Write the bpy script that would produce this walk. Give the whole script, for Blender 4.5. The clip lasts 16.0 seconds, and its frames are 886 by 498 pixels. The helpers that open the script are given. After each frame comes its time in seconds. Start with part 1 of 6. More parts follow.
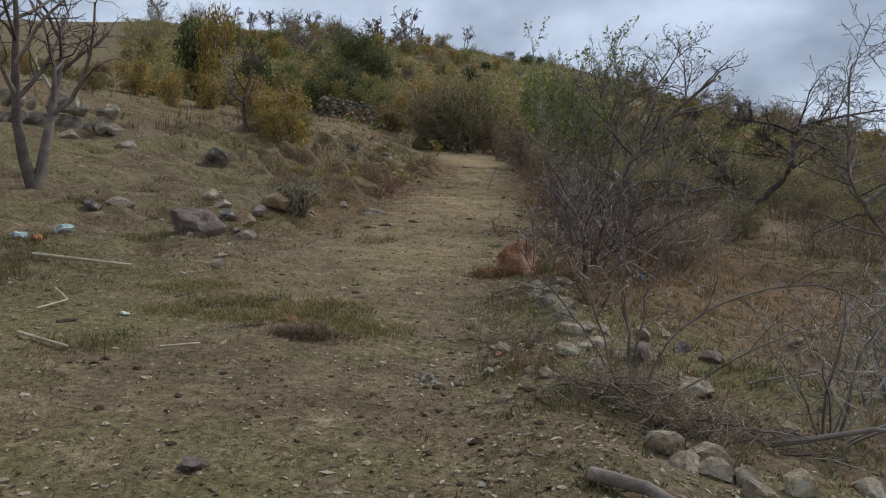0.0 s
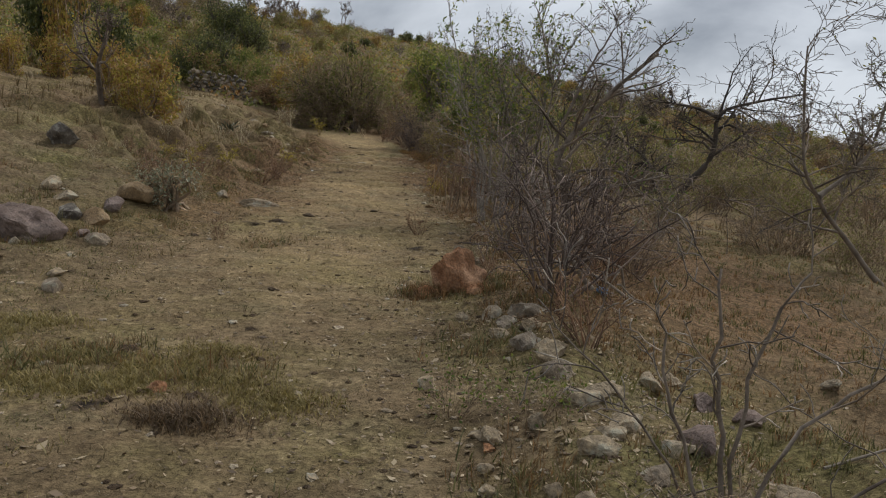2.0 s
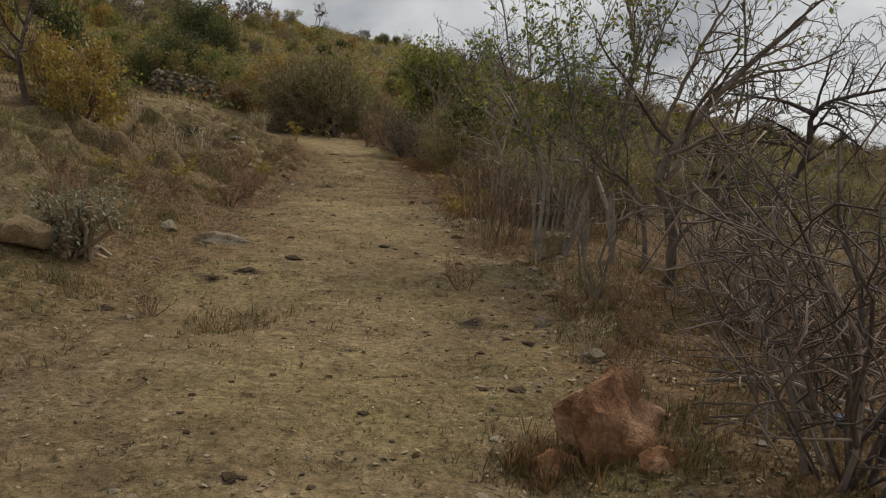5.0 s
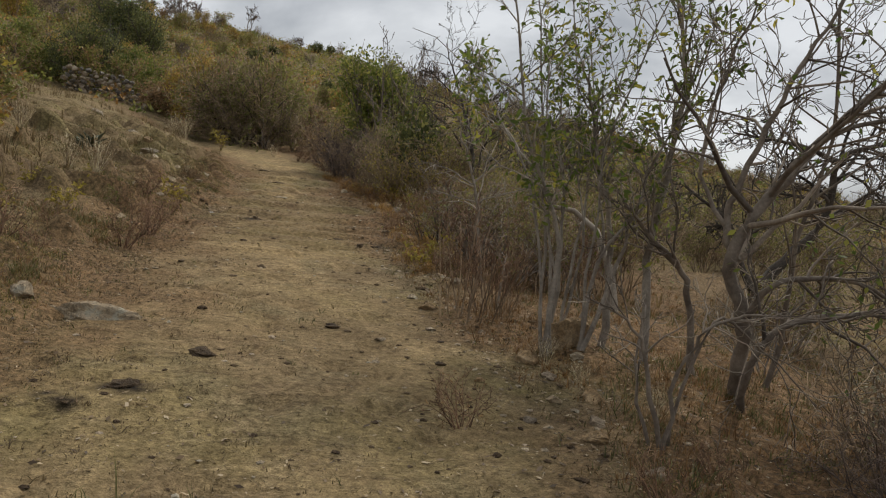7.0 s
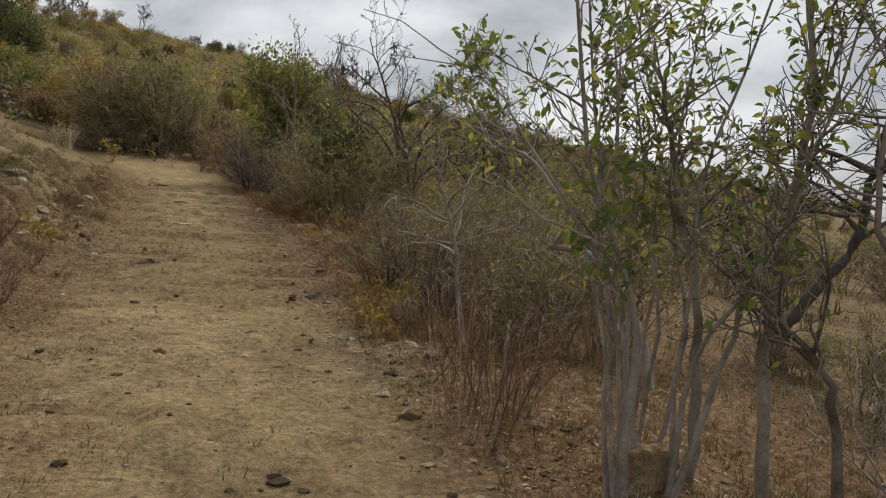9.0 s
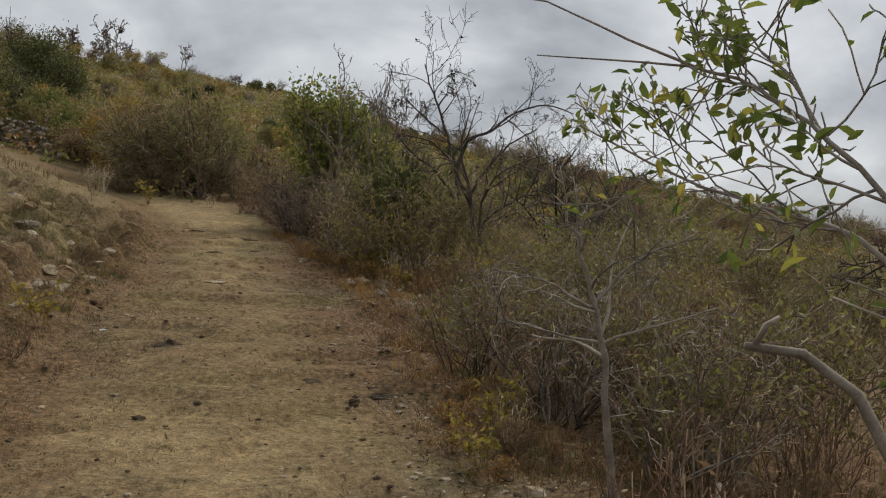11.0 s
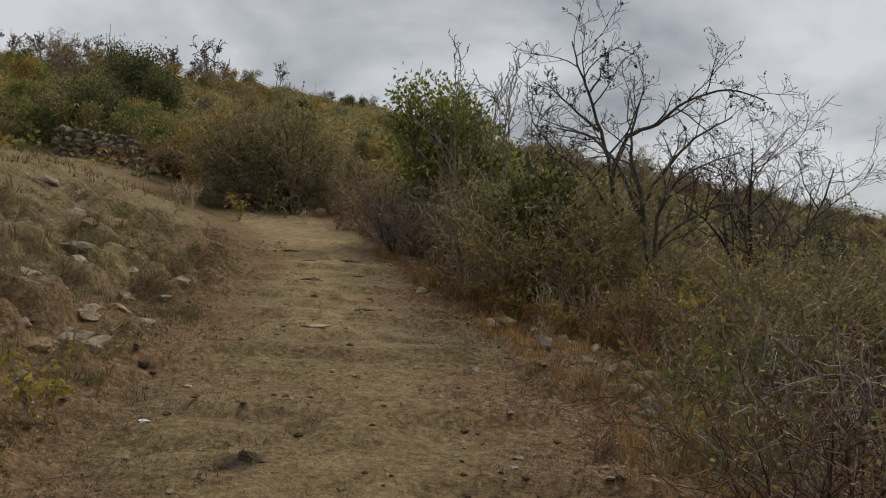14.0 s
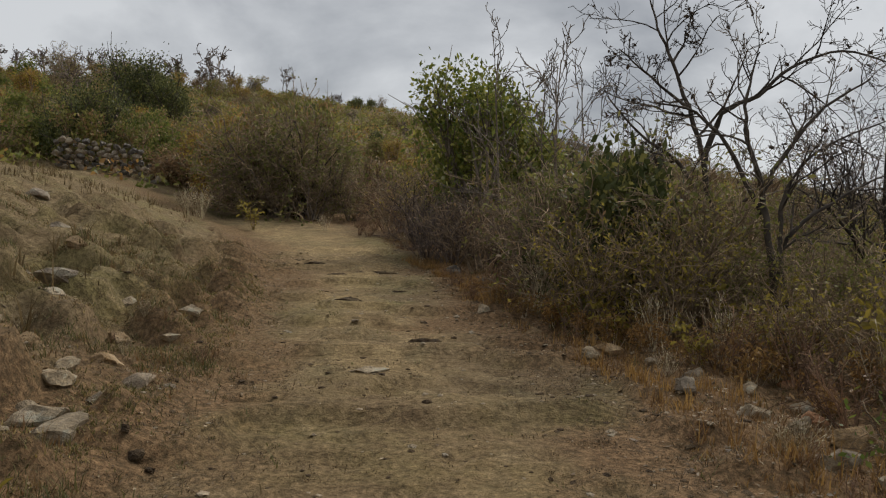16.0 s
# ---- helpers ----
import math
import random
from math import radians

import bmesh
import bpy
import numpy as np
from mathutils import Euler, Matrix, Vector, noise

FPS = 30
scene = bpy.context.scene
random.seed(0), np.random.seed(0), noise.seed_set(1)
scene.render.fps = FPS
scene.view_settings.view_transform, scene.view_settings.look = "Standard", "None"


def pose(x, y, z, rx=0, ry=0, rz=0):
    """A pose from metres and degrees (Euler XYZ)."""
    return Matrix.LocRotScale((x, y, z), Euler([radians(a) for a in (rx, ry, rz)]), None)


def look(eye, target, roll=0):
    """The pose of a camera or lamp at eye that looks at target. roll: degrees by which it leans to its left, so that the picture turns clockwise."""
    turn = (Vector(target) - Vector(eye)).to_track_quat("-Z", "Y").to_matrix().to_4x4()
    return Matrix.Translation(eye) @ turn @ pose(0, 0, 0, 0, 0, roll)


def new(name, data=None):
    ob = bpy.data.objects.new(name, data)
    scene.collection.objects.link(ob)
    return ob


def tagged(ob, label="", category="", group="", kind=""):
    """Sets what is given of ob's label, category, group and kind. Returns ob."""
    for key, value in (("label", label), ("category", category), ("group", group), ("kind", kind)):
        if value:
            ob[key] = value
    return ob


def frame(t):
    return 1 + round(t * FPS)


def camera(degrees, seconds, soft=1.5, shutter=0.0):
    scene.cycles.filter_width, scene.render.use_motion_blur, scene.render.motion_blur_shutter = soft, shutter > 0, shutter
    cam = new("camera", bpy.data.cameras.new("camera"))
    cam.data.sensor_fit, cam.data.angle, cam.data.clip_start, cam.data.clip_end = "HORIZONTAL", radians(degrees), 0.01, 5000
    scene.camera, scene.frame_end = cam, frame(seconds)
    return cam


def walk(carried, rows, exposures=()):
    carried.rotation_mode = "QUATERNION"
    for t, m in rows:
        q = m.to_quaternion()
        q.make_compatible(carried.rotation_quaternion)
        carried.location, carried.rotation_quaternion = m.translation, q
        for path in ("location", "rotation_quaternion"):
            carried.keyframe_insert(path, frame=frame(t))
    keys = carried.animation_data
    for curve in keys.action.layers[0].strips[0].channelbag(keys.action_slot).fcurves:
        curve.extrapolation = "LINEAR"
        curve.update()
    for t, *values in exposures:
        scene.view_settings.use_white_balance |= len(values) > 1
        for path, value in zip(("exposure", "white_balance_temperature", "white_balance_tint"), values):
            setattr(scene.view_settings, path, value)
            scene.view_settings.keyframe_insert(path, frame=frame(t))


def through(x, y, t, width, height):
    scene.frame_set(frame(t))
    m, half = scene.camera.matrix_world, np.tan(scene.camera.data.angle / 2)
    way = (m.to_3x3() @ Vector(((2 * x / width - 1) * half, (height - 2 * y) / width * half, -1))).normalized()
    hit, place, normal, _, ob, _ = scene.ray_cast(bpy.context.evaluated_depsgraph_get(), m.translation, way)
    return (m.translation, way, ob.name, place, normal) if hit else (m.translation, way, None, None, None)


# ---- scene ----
cam = camera(58.3, 16.0, soft=1.15)
PATH = [
    (0, (1.806, -0.892, 1.848), (1.498, 1.076, 1.666), 3.3),
    (0.5, (1.652, -0.45, 1.82), (1.478, 1.533, 1.624), 4.5),
    (1, (1.498, 0.0, 1.849), (1.413, 1.986, 1.626), 3.8),
    (1.5, (1.365, 0.586, 1.849), (1.303, 2.57, 1.604), 3.0),
    (2, (1.097, 1.111, 1.92), (1.099, 3.099, 1.706), 3.8),
    (2.5, (0.955, 1.727, 1.917), (0.925, 3.721, 1.756), 4.6),
    (3, (0.735, 2.25, 1.884), (0.706, 4.242, 1.704), 5.3),
    (3.2, (0.687, 2.433, 1.928), (0.726, 4.424, 1.74), 5.6),
    (5.3, (0.307, 5.192, 2.048), (0.391, 7.179, 1.841), 2.5),
    (5.5, (0.28, 5.431, 2.112), (0.393, 7.415, 1.889), 2.3),
    (6, (0.194, 6.067, 2.18), (0.292, 8.051, 1.95), 2.2),
    (6.5, (0.029, 6.659, 2.234), (0.172, 8.648, 2.081), 6.3),
    (7, (-0.006, 7.286, 2.316), (0.24, 9.265, 2.165), 5.9),
    (7.5, (-0.125, 8.002, 2.384), (0.182, 9.974, 2.252), 4.9),
    (8, (-0.208, 8.65, 2.406), (0.187, 10.603, 2.241), 4.6),
    (8.2, (-0.26, 8.906, 2.453), (0.128, 10.862, 2.302), 4.6),
    (10.3, (-0.177, 11.18, 2.809), (0.446, 13.076, 2.678), 2.7),
    (10.5, (-0.191, 11.449, 2.828), (0.325, 13.379, 2.737), 2.9),
    (11, (-0.314, 12.119, 2.839), (0.054, 14.084, 2.777), 3.2),
    (11.5, (-0.304, 12.69, 2.825), (0.062, 14.655, 2.765), 3.3),
    (12, (-0.406, 13.335, 2.833), (-0.057, 15.303, 2.754), 3.6),
    (12.5, (-0.477, 13.883, 2.83), (-0.149, 15.854, 2.74), 2.6),
    (13, (-0.584, 14.454, 2.873), (-0.45, 16.448, 2.823), 3.2),
    (13.5, (-0.727, 15.02, 2.874), (-0.602, 17.016, 2.84), 4.2),
    (14, (-0.734, 15.638, 2.861), (-0.587, 17.632, 2.824), 3.0),
    (14.5, (-0.876, 16.222, 2.865), (-0.687, 18.212, 2.838), 2.7),
    (15, (-1.009, 16.82, 2.865), (-0.906, 18.817, 2.85), 2.0),
    (15.5, (-1.194, 17.418, 2.856), (-1.121, 19.417, 2.828), 1.2),
    (16, (-1.256, 17.894, 2.906), (-1.136, 19.89, 2.87), 0.8),
]
walk(cam, [(t, look(eye, target, roll)) for t, eye, target, roll in PATH], [(0, 0.15, 5500, 10), (0.5, -0.22, 5750, 10), (1.0, 0.2, 5850, 10), (1.5, 0.15, 6000, 10), (3.2, 0.12, 6450, 10), (5.5, 0.02, 6700, 10), (6.0, 0.28, 6700, 10), (6.5, 0.25, 6500, 10), (7.5, 0.27, 6550, 10), (8.0, 0.38, 6600, 10), (10.5, 0.26, 6500, 10), (11.5, 0.06, 6450, 10), (12.5, 0.09, 6450, 10), (13.2, 0.06, 6450, 10), (14.5, -0.02, 6450, 10), (15.5, -0.07, 6500, 10), (16.0, 0.02, 6500, 10)])

# ---- world, sun, exposure ----
world = bpy.data.worlds.new("overcast_sky")
scene.world = world
world.use_nodes = True
wn, wl = world.node_tree.nodes, world.node_tree.links
wn.clear()
w_out = wn.new("ShaderNodeOutputWorld")
w_sky = wn.new("ShaderNodeTexSky")
w_sky.sky_type, w_sky.sun_disc = "NISHITA", False
w_sky.sun_elevation, w_sky.sun_rotation = radians(48), radians(35)
w_b1 = wn.new("ShaderNodeBackground")
w_b1.inputs["Strength"].default_value = 0.1
wl.new(w_sky.outputs[0], w_b1.inputs["Color"])
w_tc = wn.new("ShaderNodeTexCoord")
w_sep = wn.new("ShaderNodeSeparateXYZ")
wl.new(w_tc.outputs["Generated"], w_sep.inputs[0])
w_add = wn.new("ShaderNodeMath")
w_add.operation = "ADD"
w_add.inputs[1].default_value = 0.45
wl.new(w_sep.outputs["Z"], w_add.inputs[0])
w_max = wn.new("ShaderNodeMath")
w_max.operation = "MAXIMUM"
w_max.inputs[1].default_value = 0.08
wl.new(w_add.outputs[0], w_max.inputs[0])
w_comb = wn.new("ShaderNodeCombineXYZ")
for axis in ("X", "Y"):
    d = wn.new("ShaderNodeMath")
    d.operation = "DIVIDE"
    wl.new(w_sep.outputs[axis], d.inputs[0])
    wl.new(w_max.outputs[0], d.inputs[1])
    wl.new(d.outputs[0], w_comb.inputs[axis])
w_n = wn.new("ShaderNodeTexNoise")
w_n.inputs["Scale"].default_value, w_n.inputs["Detail"].default_value = 1.9, 7
w_n.inputs["Roughness"].default_value, w_n.inputs["Distortion"].default_value = 0.52, 0.25
wl.new(w_comb.outputs[0], w_n.inputs["Vector"])
w_r = wn.new("ShaderNodeValToRGB")
w_r.color_ramp.elements[0].position, w_r.color_ramp.elements[0].color = 0.36, (0.25, 0.265, 0.29, 1)
w_r.color_ramp.elements[1].position, w_r.color_ramp.elements[1].color = 0.6, (0.63, 0.645, 0.66, 1)
e = w_r.color_ramp.elements.new(0.48)
e.color = (0.43, 0.445, 0.465, 1)
wl.new(w_n.outputs["Fac"], w_r.inputs[0])
w_b2 = wn.new("ShaderNodeBackground")
w_b2.inputs["Strength"].default_value = 1.0
wl.new(w_r.outputs[0], w_b2.inputs["Color"])
w_mix = wn.new("ShaderNodeMixShader")
w_mix.inputs[0].default_value = 0.93
wl.new(w_b1.outputs[0], w_mix.inputs[1])
wl.new(w_b2.outputs[0], w_mix.inputs[2])
wl.new(w_mix.outputs[0], w_out.inputs["Surface"])

sun = new("sun", bpy.data.lights.new("sun", "SUN"))
sun.data.energy, sun.data.angle, sun.data.color = 2.1, radians(16), (1.0, 0.95, 0.86)
sun.matrix_world = look((0, 0, 60), (-23, -33, 15))


# ---- materials ----
def material(name, rough=0.85):
    m = bpy.data.materials.new(name)
    m.use_nodes = True
    n = m.node_tree.nodes
    bsdf = n["Principled BSDF"]
    bsdf.inputs["Roughness"].default_value = rough
    bsdf.inputs["Specular IOR Level"].default_value = 0.25
    return m, n, m.node_tree.links, bsdf


def noise_node(n, l, vec, scale, detail=4, rough=0.55):
    t = n.new("ShaderNodeTexNoise")
    t.inputs["Scale"].default_value, t.inputs["Detail"].default_value, t.inputs["Roughness"].default_value = scale, detail, rough
    l.new(vec, t.inputs["Vector"])
    return t.outputs["Fac"]


def ramp(n, l, fac, stops):
    r = n.new("ShaderNodeValToRGB")
    els = r.color_ramp.elements
    for i, (p, c) in enumerate(stops):
        el = els[i] if i < 2 else els.new(p)
        el.position, el.color = p, (*c, 1)
    l.new(fac, r.inputs[0])
    return r.outputs[0]


def mix(n, l, fac, a, b, how="MIX"):
    m = n.new("ShaderNodeMix")
    m.data_type, m.blend_type = "RGBA", how
    for socket, v in ((m.inputs[0], fac), (m.inputs[6], a), (m.inputs[7], b)):
        if isinstance(v, (int, float)):
            socket.default_value = v
        elif isinstance(v, tuple):
            socket.default_value = (*v, 1)
        else:
            l.new(v, socket)
    return m.outputs[2]


def bump(n, l, bsdf, heights, strength=0.5, distance=0.02):
    last = None
    for h in heights:
        b = n.new("ShaderNodeBump")
        b.inputs["Strength"].default_value, b.inputs["Distance"].default_value = strength, distance
        l.new(h, b.inputs["Height"])
        if last:
            l.new(last, b.inputs["Normal"])
        last = b.outputs[0]
        distance *= 0.5
    l.new(last, bsdf.inputs["Normal"])


def rock_material(name, dark, mid, light, lichen=None, scale=3.0):
    m, n, l, bsdf = material(name, 0.9)
    tc = n.new("ShaderNodeTexCoord").outputs["Object"]
    big, fine = noise_node(n, l, tc, scale, 6, 0.6), noise_node(n, l, tc, scale * 12, 5, 0.65)
    c = ramp(n, l, big, [(0.32, dark), (0.66, light), (0.48, mid)])
    c = mix(n, l, 0.55, c, ramp(n, l, fine, [(0.35, tuple(0.45 * v for v in dark)), (0.65, light)]), "OVERLAY")
    if lichen:
        spots = ramp(n, l, noise_node(n, l, tc, scale * 2.3, 8, 0.7), [(0.54, (0, 0, 0)), (0.6, (1, 1, 1))])
        c = mix(n, l, spots, c, lichen)
    rnd = n.new("ShaderNodeObjectInfo").outputs["Random"]
    c = mix(n, l, 0.5, c, ramp(n, l, rnd, [(0, (0.38, 0.38, 0.4)), (1, (0.64, 0.6, 0.55))]), "OVERLAY")
    l.new(c, bsdf.inputs["Base Color"])
    bump(n, l, bsdf, [big, fine], 1.0, 0.05)
    return m


def bark_material(name, a, b, scale=14.0):
    m, n, l, bsdf = material(name, 0.85)
    tc = n.new("ShaderNodeTexCoord").outputs["Object"]
    big, fine = noise_node(n, l, tc, scale * 0.35, 3), noise_node(n, l, tc, scale * 3, 5, 0.65)
    c = ramp(n, l, big, [(0.3, a), (0.7, b)])
    c = mix(n, l, 0.45, c, ramp(n, l, fine, [(0.3, (0.2, 0.2, 0.2)), (0.7, (0.75, 0.75, 0.75))]), "OVERLAY")
    isl = n.new("ShaderNodeNewGeometry").outputs["Random Per Island"]
    c = mix(n, l, 0.75, c, ramp(n, l, isl, [(0, (0.14, 0.13, 0.13)), (1, (0.86, 0.84, 0.8)), (0.7, (0.45, 0.44, 0.43))]), "OVERLAY")
    l.new(c, bsdf.inputs["Base Color"])
    bump(n, l, bsdf, [fine], 0.6, 0.01)
    return m


def leaf_material(name, stops, through=0.45):
    m, n, l, bsdf = material(name, 0.55)
    isl = n.new("ShaderNodeNewGeometry").outputs["Random Per Island"]
    rnd = n.new("ShaderNodeObjectInfo").outputs["Random"]
    c = ramp(n, l, isl, stops)
    c = mix(n, l, 0.3, c, ramp(n, l, rnd, [(0, (0.36, 0.4, 0.4)), (1, (0.66, 0.58, 0.5))]), "OVERLAY")
    l.new(c, bsdf.inputs["Base Color"])
    tr = n.new("ShaderNodeBsdfTranslucent")
    l.new(c, tr.inputs["Color"])
    ms = n.new("ShaderNodeMixShader")
    ms.inputs[0].default_value = through
    l.new(bsdf.outputs[0], ms.inputs[1])
    l.new(tr.outputs[0], ms.inputs[2])
    l.new(ms.outputs[0], n["Material Output"].inputs["Surface"])
    return m


def ground_material():
    m, n, l, bsdf = material("trodden_earth", 0.95)
    bsdf.inputs["Specular IOR Level"].default_value = 0.1
    tc = n.new("ShaderNodeTexCoord").outputs["Object"]
    at = n.new("ShaderNodeAttribute")
    at.attribute_name = "worn"
    rd = n.new("ShaderNodeAttribute")
    rd.attribute_name = "litter"
    big = noise_node(n, l, tc, 0.55, 5, 0.6)
    mid = noise_node(n, l, tc, 3.2, 6, 0.65)
    fine = noise_node(n, l, tc, 19, 6, 0.7)
    grit = noise_node(n, l, tc, 75, 4, 0.7)
    dirt = ramp(n, l, mid, [(0.28, (0.22, 0.155, 0.083)), (0.72, (0.48, 0.355, 0.192)), (0.5, (0.35, 0.253, 0.132))])
    grass = ramp(n, l, mid, [(0.25, (0.088, 0.062, 0.036)), (0.75, (0.27, 0.203, 0.12)), (0.5, (0.165, 0.121, 0.07))])
    moss = ramp(n, l, big, [(0.45, (0, 0, 0)), (0.6, (0.75, 0.75, 0.75))])
    grass = mix(n, l, moss, grass, ramp(n, l, fine, [(0.3, (0.095, 0.088, 0.032)), (0.7, (0.22, 0.195, 0.078))]))
    red = ramp(n, l, fine, [(0.3, (0.105, 0.065, 0.037)), (0.7, (0.27, 0.172, 0.093))])
    sc = n.new("ShaderNodeMath")
    sc.operation = "MULTIPLY"
    l.new(rd.outputs["Fac"], sc.inputs[0])
    l.new(fine, sc.inputs[1])
    sc2 = n.new("ShaderNodeMath")
    sc2.operation, sc2.use_clamp = "MULTIPLY", True
    sc2.inputs[1].default_value = 1.9
    l.new(sc.outputs[0], sc2.inputs[0])
    c = mix(n, l, at.outputs["Fac"], grass, dirt)
    patch = noise_node(n, l, tc, 1.7, 5, 0.65)
    c = mix(n, l, ramp(n, l, patch, [(0.52, (0, 0, 0)), (0.64, (0.5, 0.5, 0.5))]), c, ramp(n, l, fine, [(0.3, (0.12, 0.098, 0.056)), (0.7, (0.27, 0.222, 0.127))]))
    bare = noise_node(n, l, tc, 2.6, 5, 0.7)
    c = mix(n, l, ramp(n, l, bare, [(0.57, (0, 0, 0)), (0.67, (0.5, 0.5, 0.5))]), c, ramp(n, l, fine, [(0.3, (0.3, 0.225, 0.125)), (0.7, (0.5, 0.39, 0.235))]))
    # noise stretched across the way: darker brown streaks, also used as relief
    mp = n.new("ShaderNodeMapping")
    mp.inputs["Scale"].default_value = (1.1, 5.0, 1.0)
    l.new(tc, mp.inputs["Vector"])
    cross_streak = noise_node(n, l, mp.outputs[0], 1.5, 5, 0.7)
    c = mix(n, l, ramp(n, l, cross_streak, [(0.6, (0, 0, 0)), (0.66, (0.6, 0.6, 0.6))]), c, (0.12, 0.083, 0.048))
    rusty = noise_node(n, l, tc, 0.95, 6, 0.68)
    c = mix(n, l, ramp(n, l, rusty, [(0.49, (0, 0, 0)), (0.62, (0.5, 0.5, 0.5))]), c, ramp(n, l, fine, [(0.3, (0.14, 0.095, 0.055)), (0.7, (0.28, 0.2, 0.118))]))
    dark = noise_node(n, l, tc, 4.3, 6, 0.75)
    c = mix(n, l, ramp(n, l, dark, [(0.59, (0, 0, 0)), (0.68, (0.7, 0.7, 0.7))]), c, (0.075, 0.052, 0.03))
    c = mix(n, l, sc2.outputs[0], c, red)
    c = mix(n, l, 0.55, c, ramp(n, l, fine, [(0.32, (0.14, 0.14, 0.13)), (0.68, (0.8, 0.8, 0.78))]), "OVERLAY")
    c = mix(n, l, 0.4, c, ramp(n, l, grit, [(0.34, (0.16, 0.15, 0.14)), (0.66, (0.75, 0.74, 0.72))]), "OVERLAY")
    # near-black brown where the spot mask is set
    sr = n.new("ShaderNodeAttribute")
    sr.attribute_name = "dark_spot"
    c = mix(n, l, sr.outputs["Fac"], c, ramp(n, l, fine, [(0.35, (0.014, 0.011, 0.009)), (0.7, (0.075, 0.056, 0.038))]))
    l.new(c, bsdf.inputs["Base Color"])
    bump(n, l, bsdf, [mid, cross_streak, fine, grit], 0.95, 0.07)
    return m


def plain_material(name, a, b, scale=20, rough=0.5):
    m, n, l, bsdf = material(name, rough)
    tc = n.new("ShaderNodeTexCoord").outputs["Object"]
    f = noise_node(n, l, tc, scale, 4)
    l.new(ramp(n, l, f, [(0.35, a), (0.65, b)]), bsdf.inputs["Base Color"])
    bump(n, l, bsdf, [f], 0.4, 0.01)
    return m


M_GROUND = ground_material()
M_ROCK = rock_material("weathered_stone", (0.2, 0.168, 0.128), (0.33, 0.282, 0.22), (0.5, 0.44, 0.355), (0.38, 0.35, 0.265))
M_PALE = rock_material("pale_stone", (0.23, 0.19, 0.135), (0.4, 0.34, 0.25), (0.6, 0.53, 0.41), (0.4, 0.37, 0.28))
M_DARK = rock_material("dark_stone", (0.1, 0.09, 0.078), (0.18, 0.162, 0.14), (0.32, 0.29, 0.255), (0.3, 0.285, 0.24), 4)
M_RED = rock_material("red_earth_rock", (0.24, 0.13, 0.072), (0.42, 0.25, 0.145), (0.6, 0.45, 0.31), None, 4)
M_TAN = rock_material("tan_stone", (0.22, 0.16, 0.095), (0.37, 0.28, 0.17), (0.55, 0.45, 0.31), None, 3.5)
M_PINK = rock_material("pinkish_stone", (0.15, 0.115, 0.095), (0.27, 0.215, 0.185), (0.45, 0.38, 0.34), None, 2.5)
M_CLOD = rock_material("earth_clod", (0.075, 0.055, 0.034), (0.14, 0.1, 0.062), (0.25, 0.19, 0.115), None, 9)
M_BARK = bark_material("grey_brown_bark", (0.13, 0.104, 0.082), (0.31, 0.258, 0.205))
M_BARKP = bark_material("pale_grey_bark", (0.2, 0.172, 0.142), (0.43, 0.385, 0.325))
M_BARKD = bark_material("dark_bark", (0.048, 0.04, 0.033), (0.14, 0.117, 0.095))
M_MAUVE = bark_material("mauve_grey_twigs", (0.105, 0.08, 0.067), (0.27, 0.212, 0.176))
M_TWIG = bark_material("brown_twigs", (0.185, 0.135, 0.088), (0.43, 0.325, 0.215))
M_TWIGR = bark_material("reddish_brown_twigs", (0.15, 0.088, 0.056), (0.34, 0.215, 0.135))
M_DEAD = bark_material("bleached_dead_wood", (0.22, 0.185, 0.145), (0.43, 0.38, 0.31))
M_CANE = bark_material("straw_canes", (0.45, 0.38, 0.24), (0.66, 0.58, 0.41))
M_GREEN = leaf_material("fresh_green_leaves", [(0, (0.085, 0.12, 0.025)), (1, (0.25, 0.27, 0.06)), (0.6, (0.145, 0.185, 0.04))])
M_BIGLEAF = leaf_material("broad_green_leaves", [(0, (0.085, 0.125, 0.032)), (1, (0.4, 0.36, 0.075)), (0.7, (0.175, 0.22, 0.05))], 0.52)
M_LIME = leaf_material("yellow_green_leaves", [(0, (0.12, 0.14, 0.035)), (1, (0.42, 0.4, 0.1)), (0.6, (0.22, 0.24, 0.058))], 0.4)
M_OCHRE = leaf_material("orange_dry_grass", [(0, (0.19, 0.1, 0.035)), (1, (0.5, 0.32, 0.11)), (0.5, (0.32, 0.19, 0.065))], 0.35)
M_OLIVE = leaf_material("olive_leaves", [(0, (0.115, 0.122, 0.034)), (1, (0.34, 0.31, 0.098)), (0.5, (0.205, 0.205, 0.06))])
M_DKGREEN = leaf_material("dark_green_leaves", [(0, (0.045, 0.062, 0.022)), (1, (0.14, 0.15, 0.05))], 0.25)
M_YELLOW = leaf_material("yellow_leaves", [(0, (0.19, 0.155, 0.03)), (1, (0.5, 0.4, 0.08)), (0.5, (0.32, 0.26, 0.055))])
M_RUST = leaf_material("withered_leaves", [(0, (0.15, 0.095, 0.05)), (1, (0.4, 0.265, 0.135))], 0.3)
M_AGAVE = leaf_material("agave_leaves", [(0, (0.07, 0.08, 0.05)), (1, (0.15, 0.16, 0.1))], 0.05)
M_SILVER = leaf_material("silvery_leaves", [(0, (0.17, 0.18, 0.11)), (1, (0.35, 0.35, 0.24))], 0.25)
M_STRAW = leaf_material("dry_straw", [(0, (0.1, 0.072, 0.034)), (1, (0.29, 0.215, 0.11)), (0.5, (0.165, 0.12, 0.06))], 0.3)
M_RUSTG = leaf_material("rusty_grass", [(0, (0.12, 0.065, 0.03)), (1, (0.34, 0.2, 0.085))], 0.3)
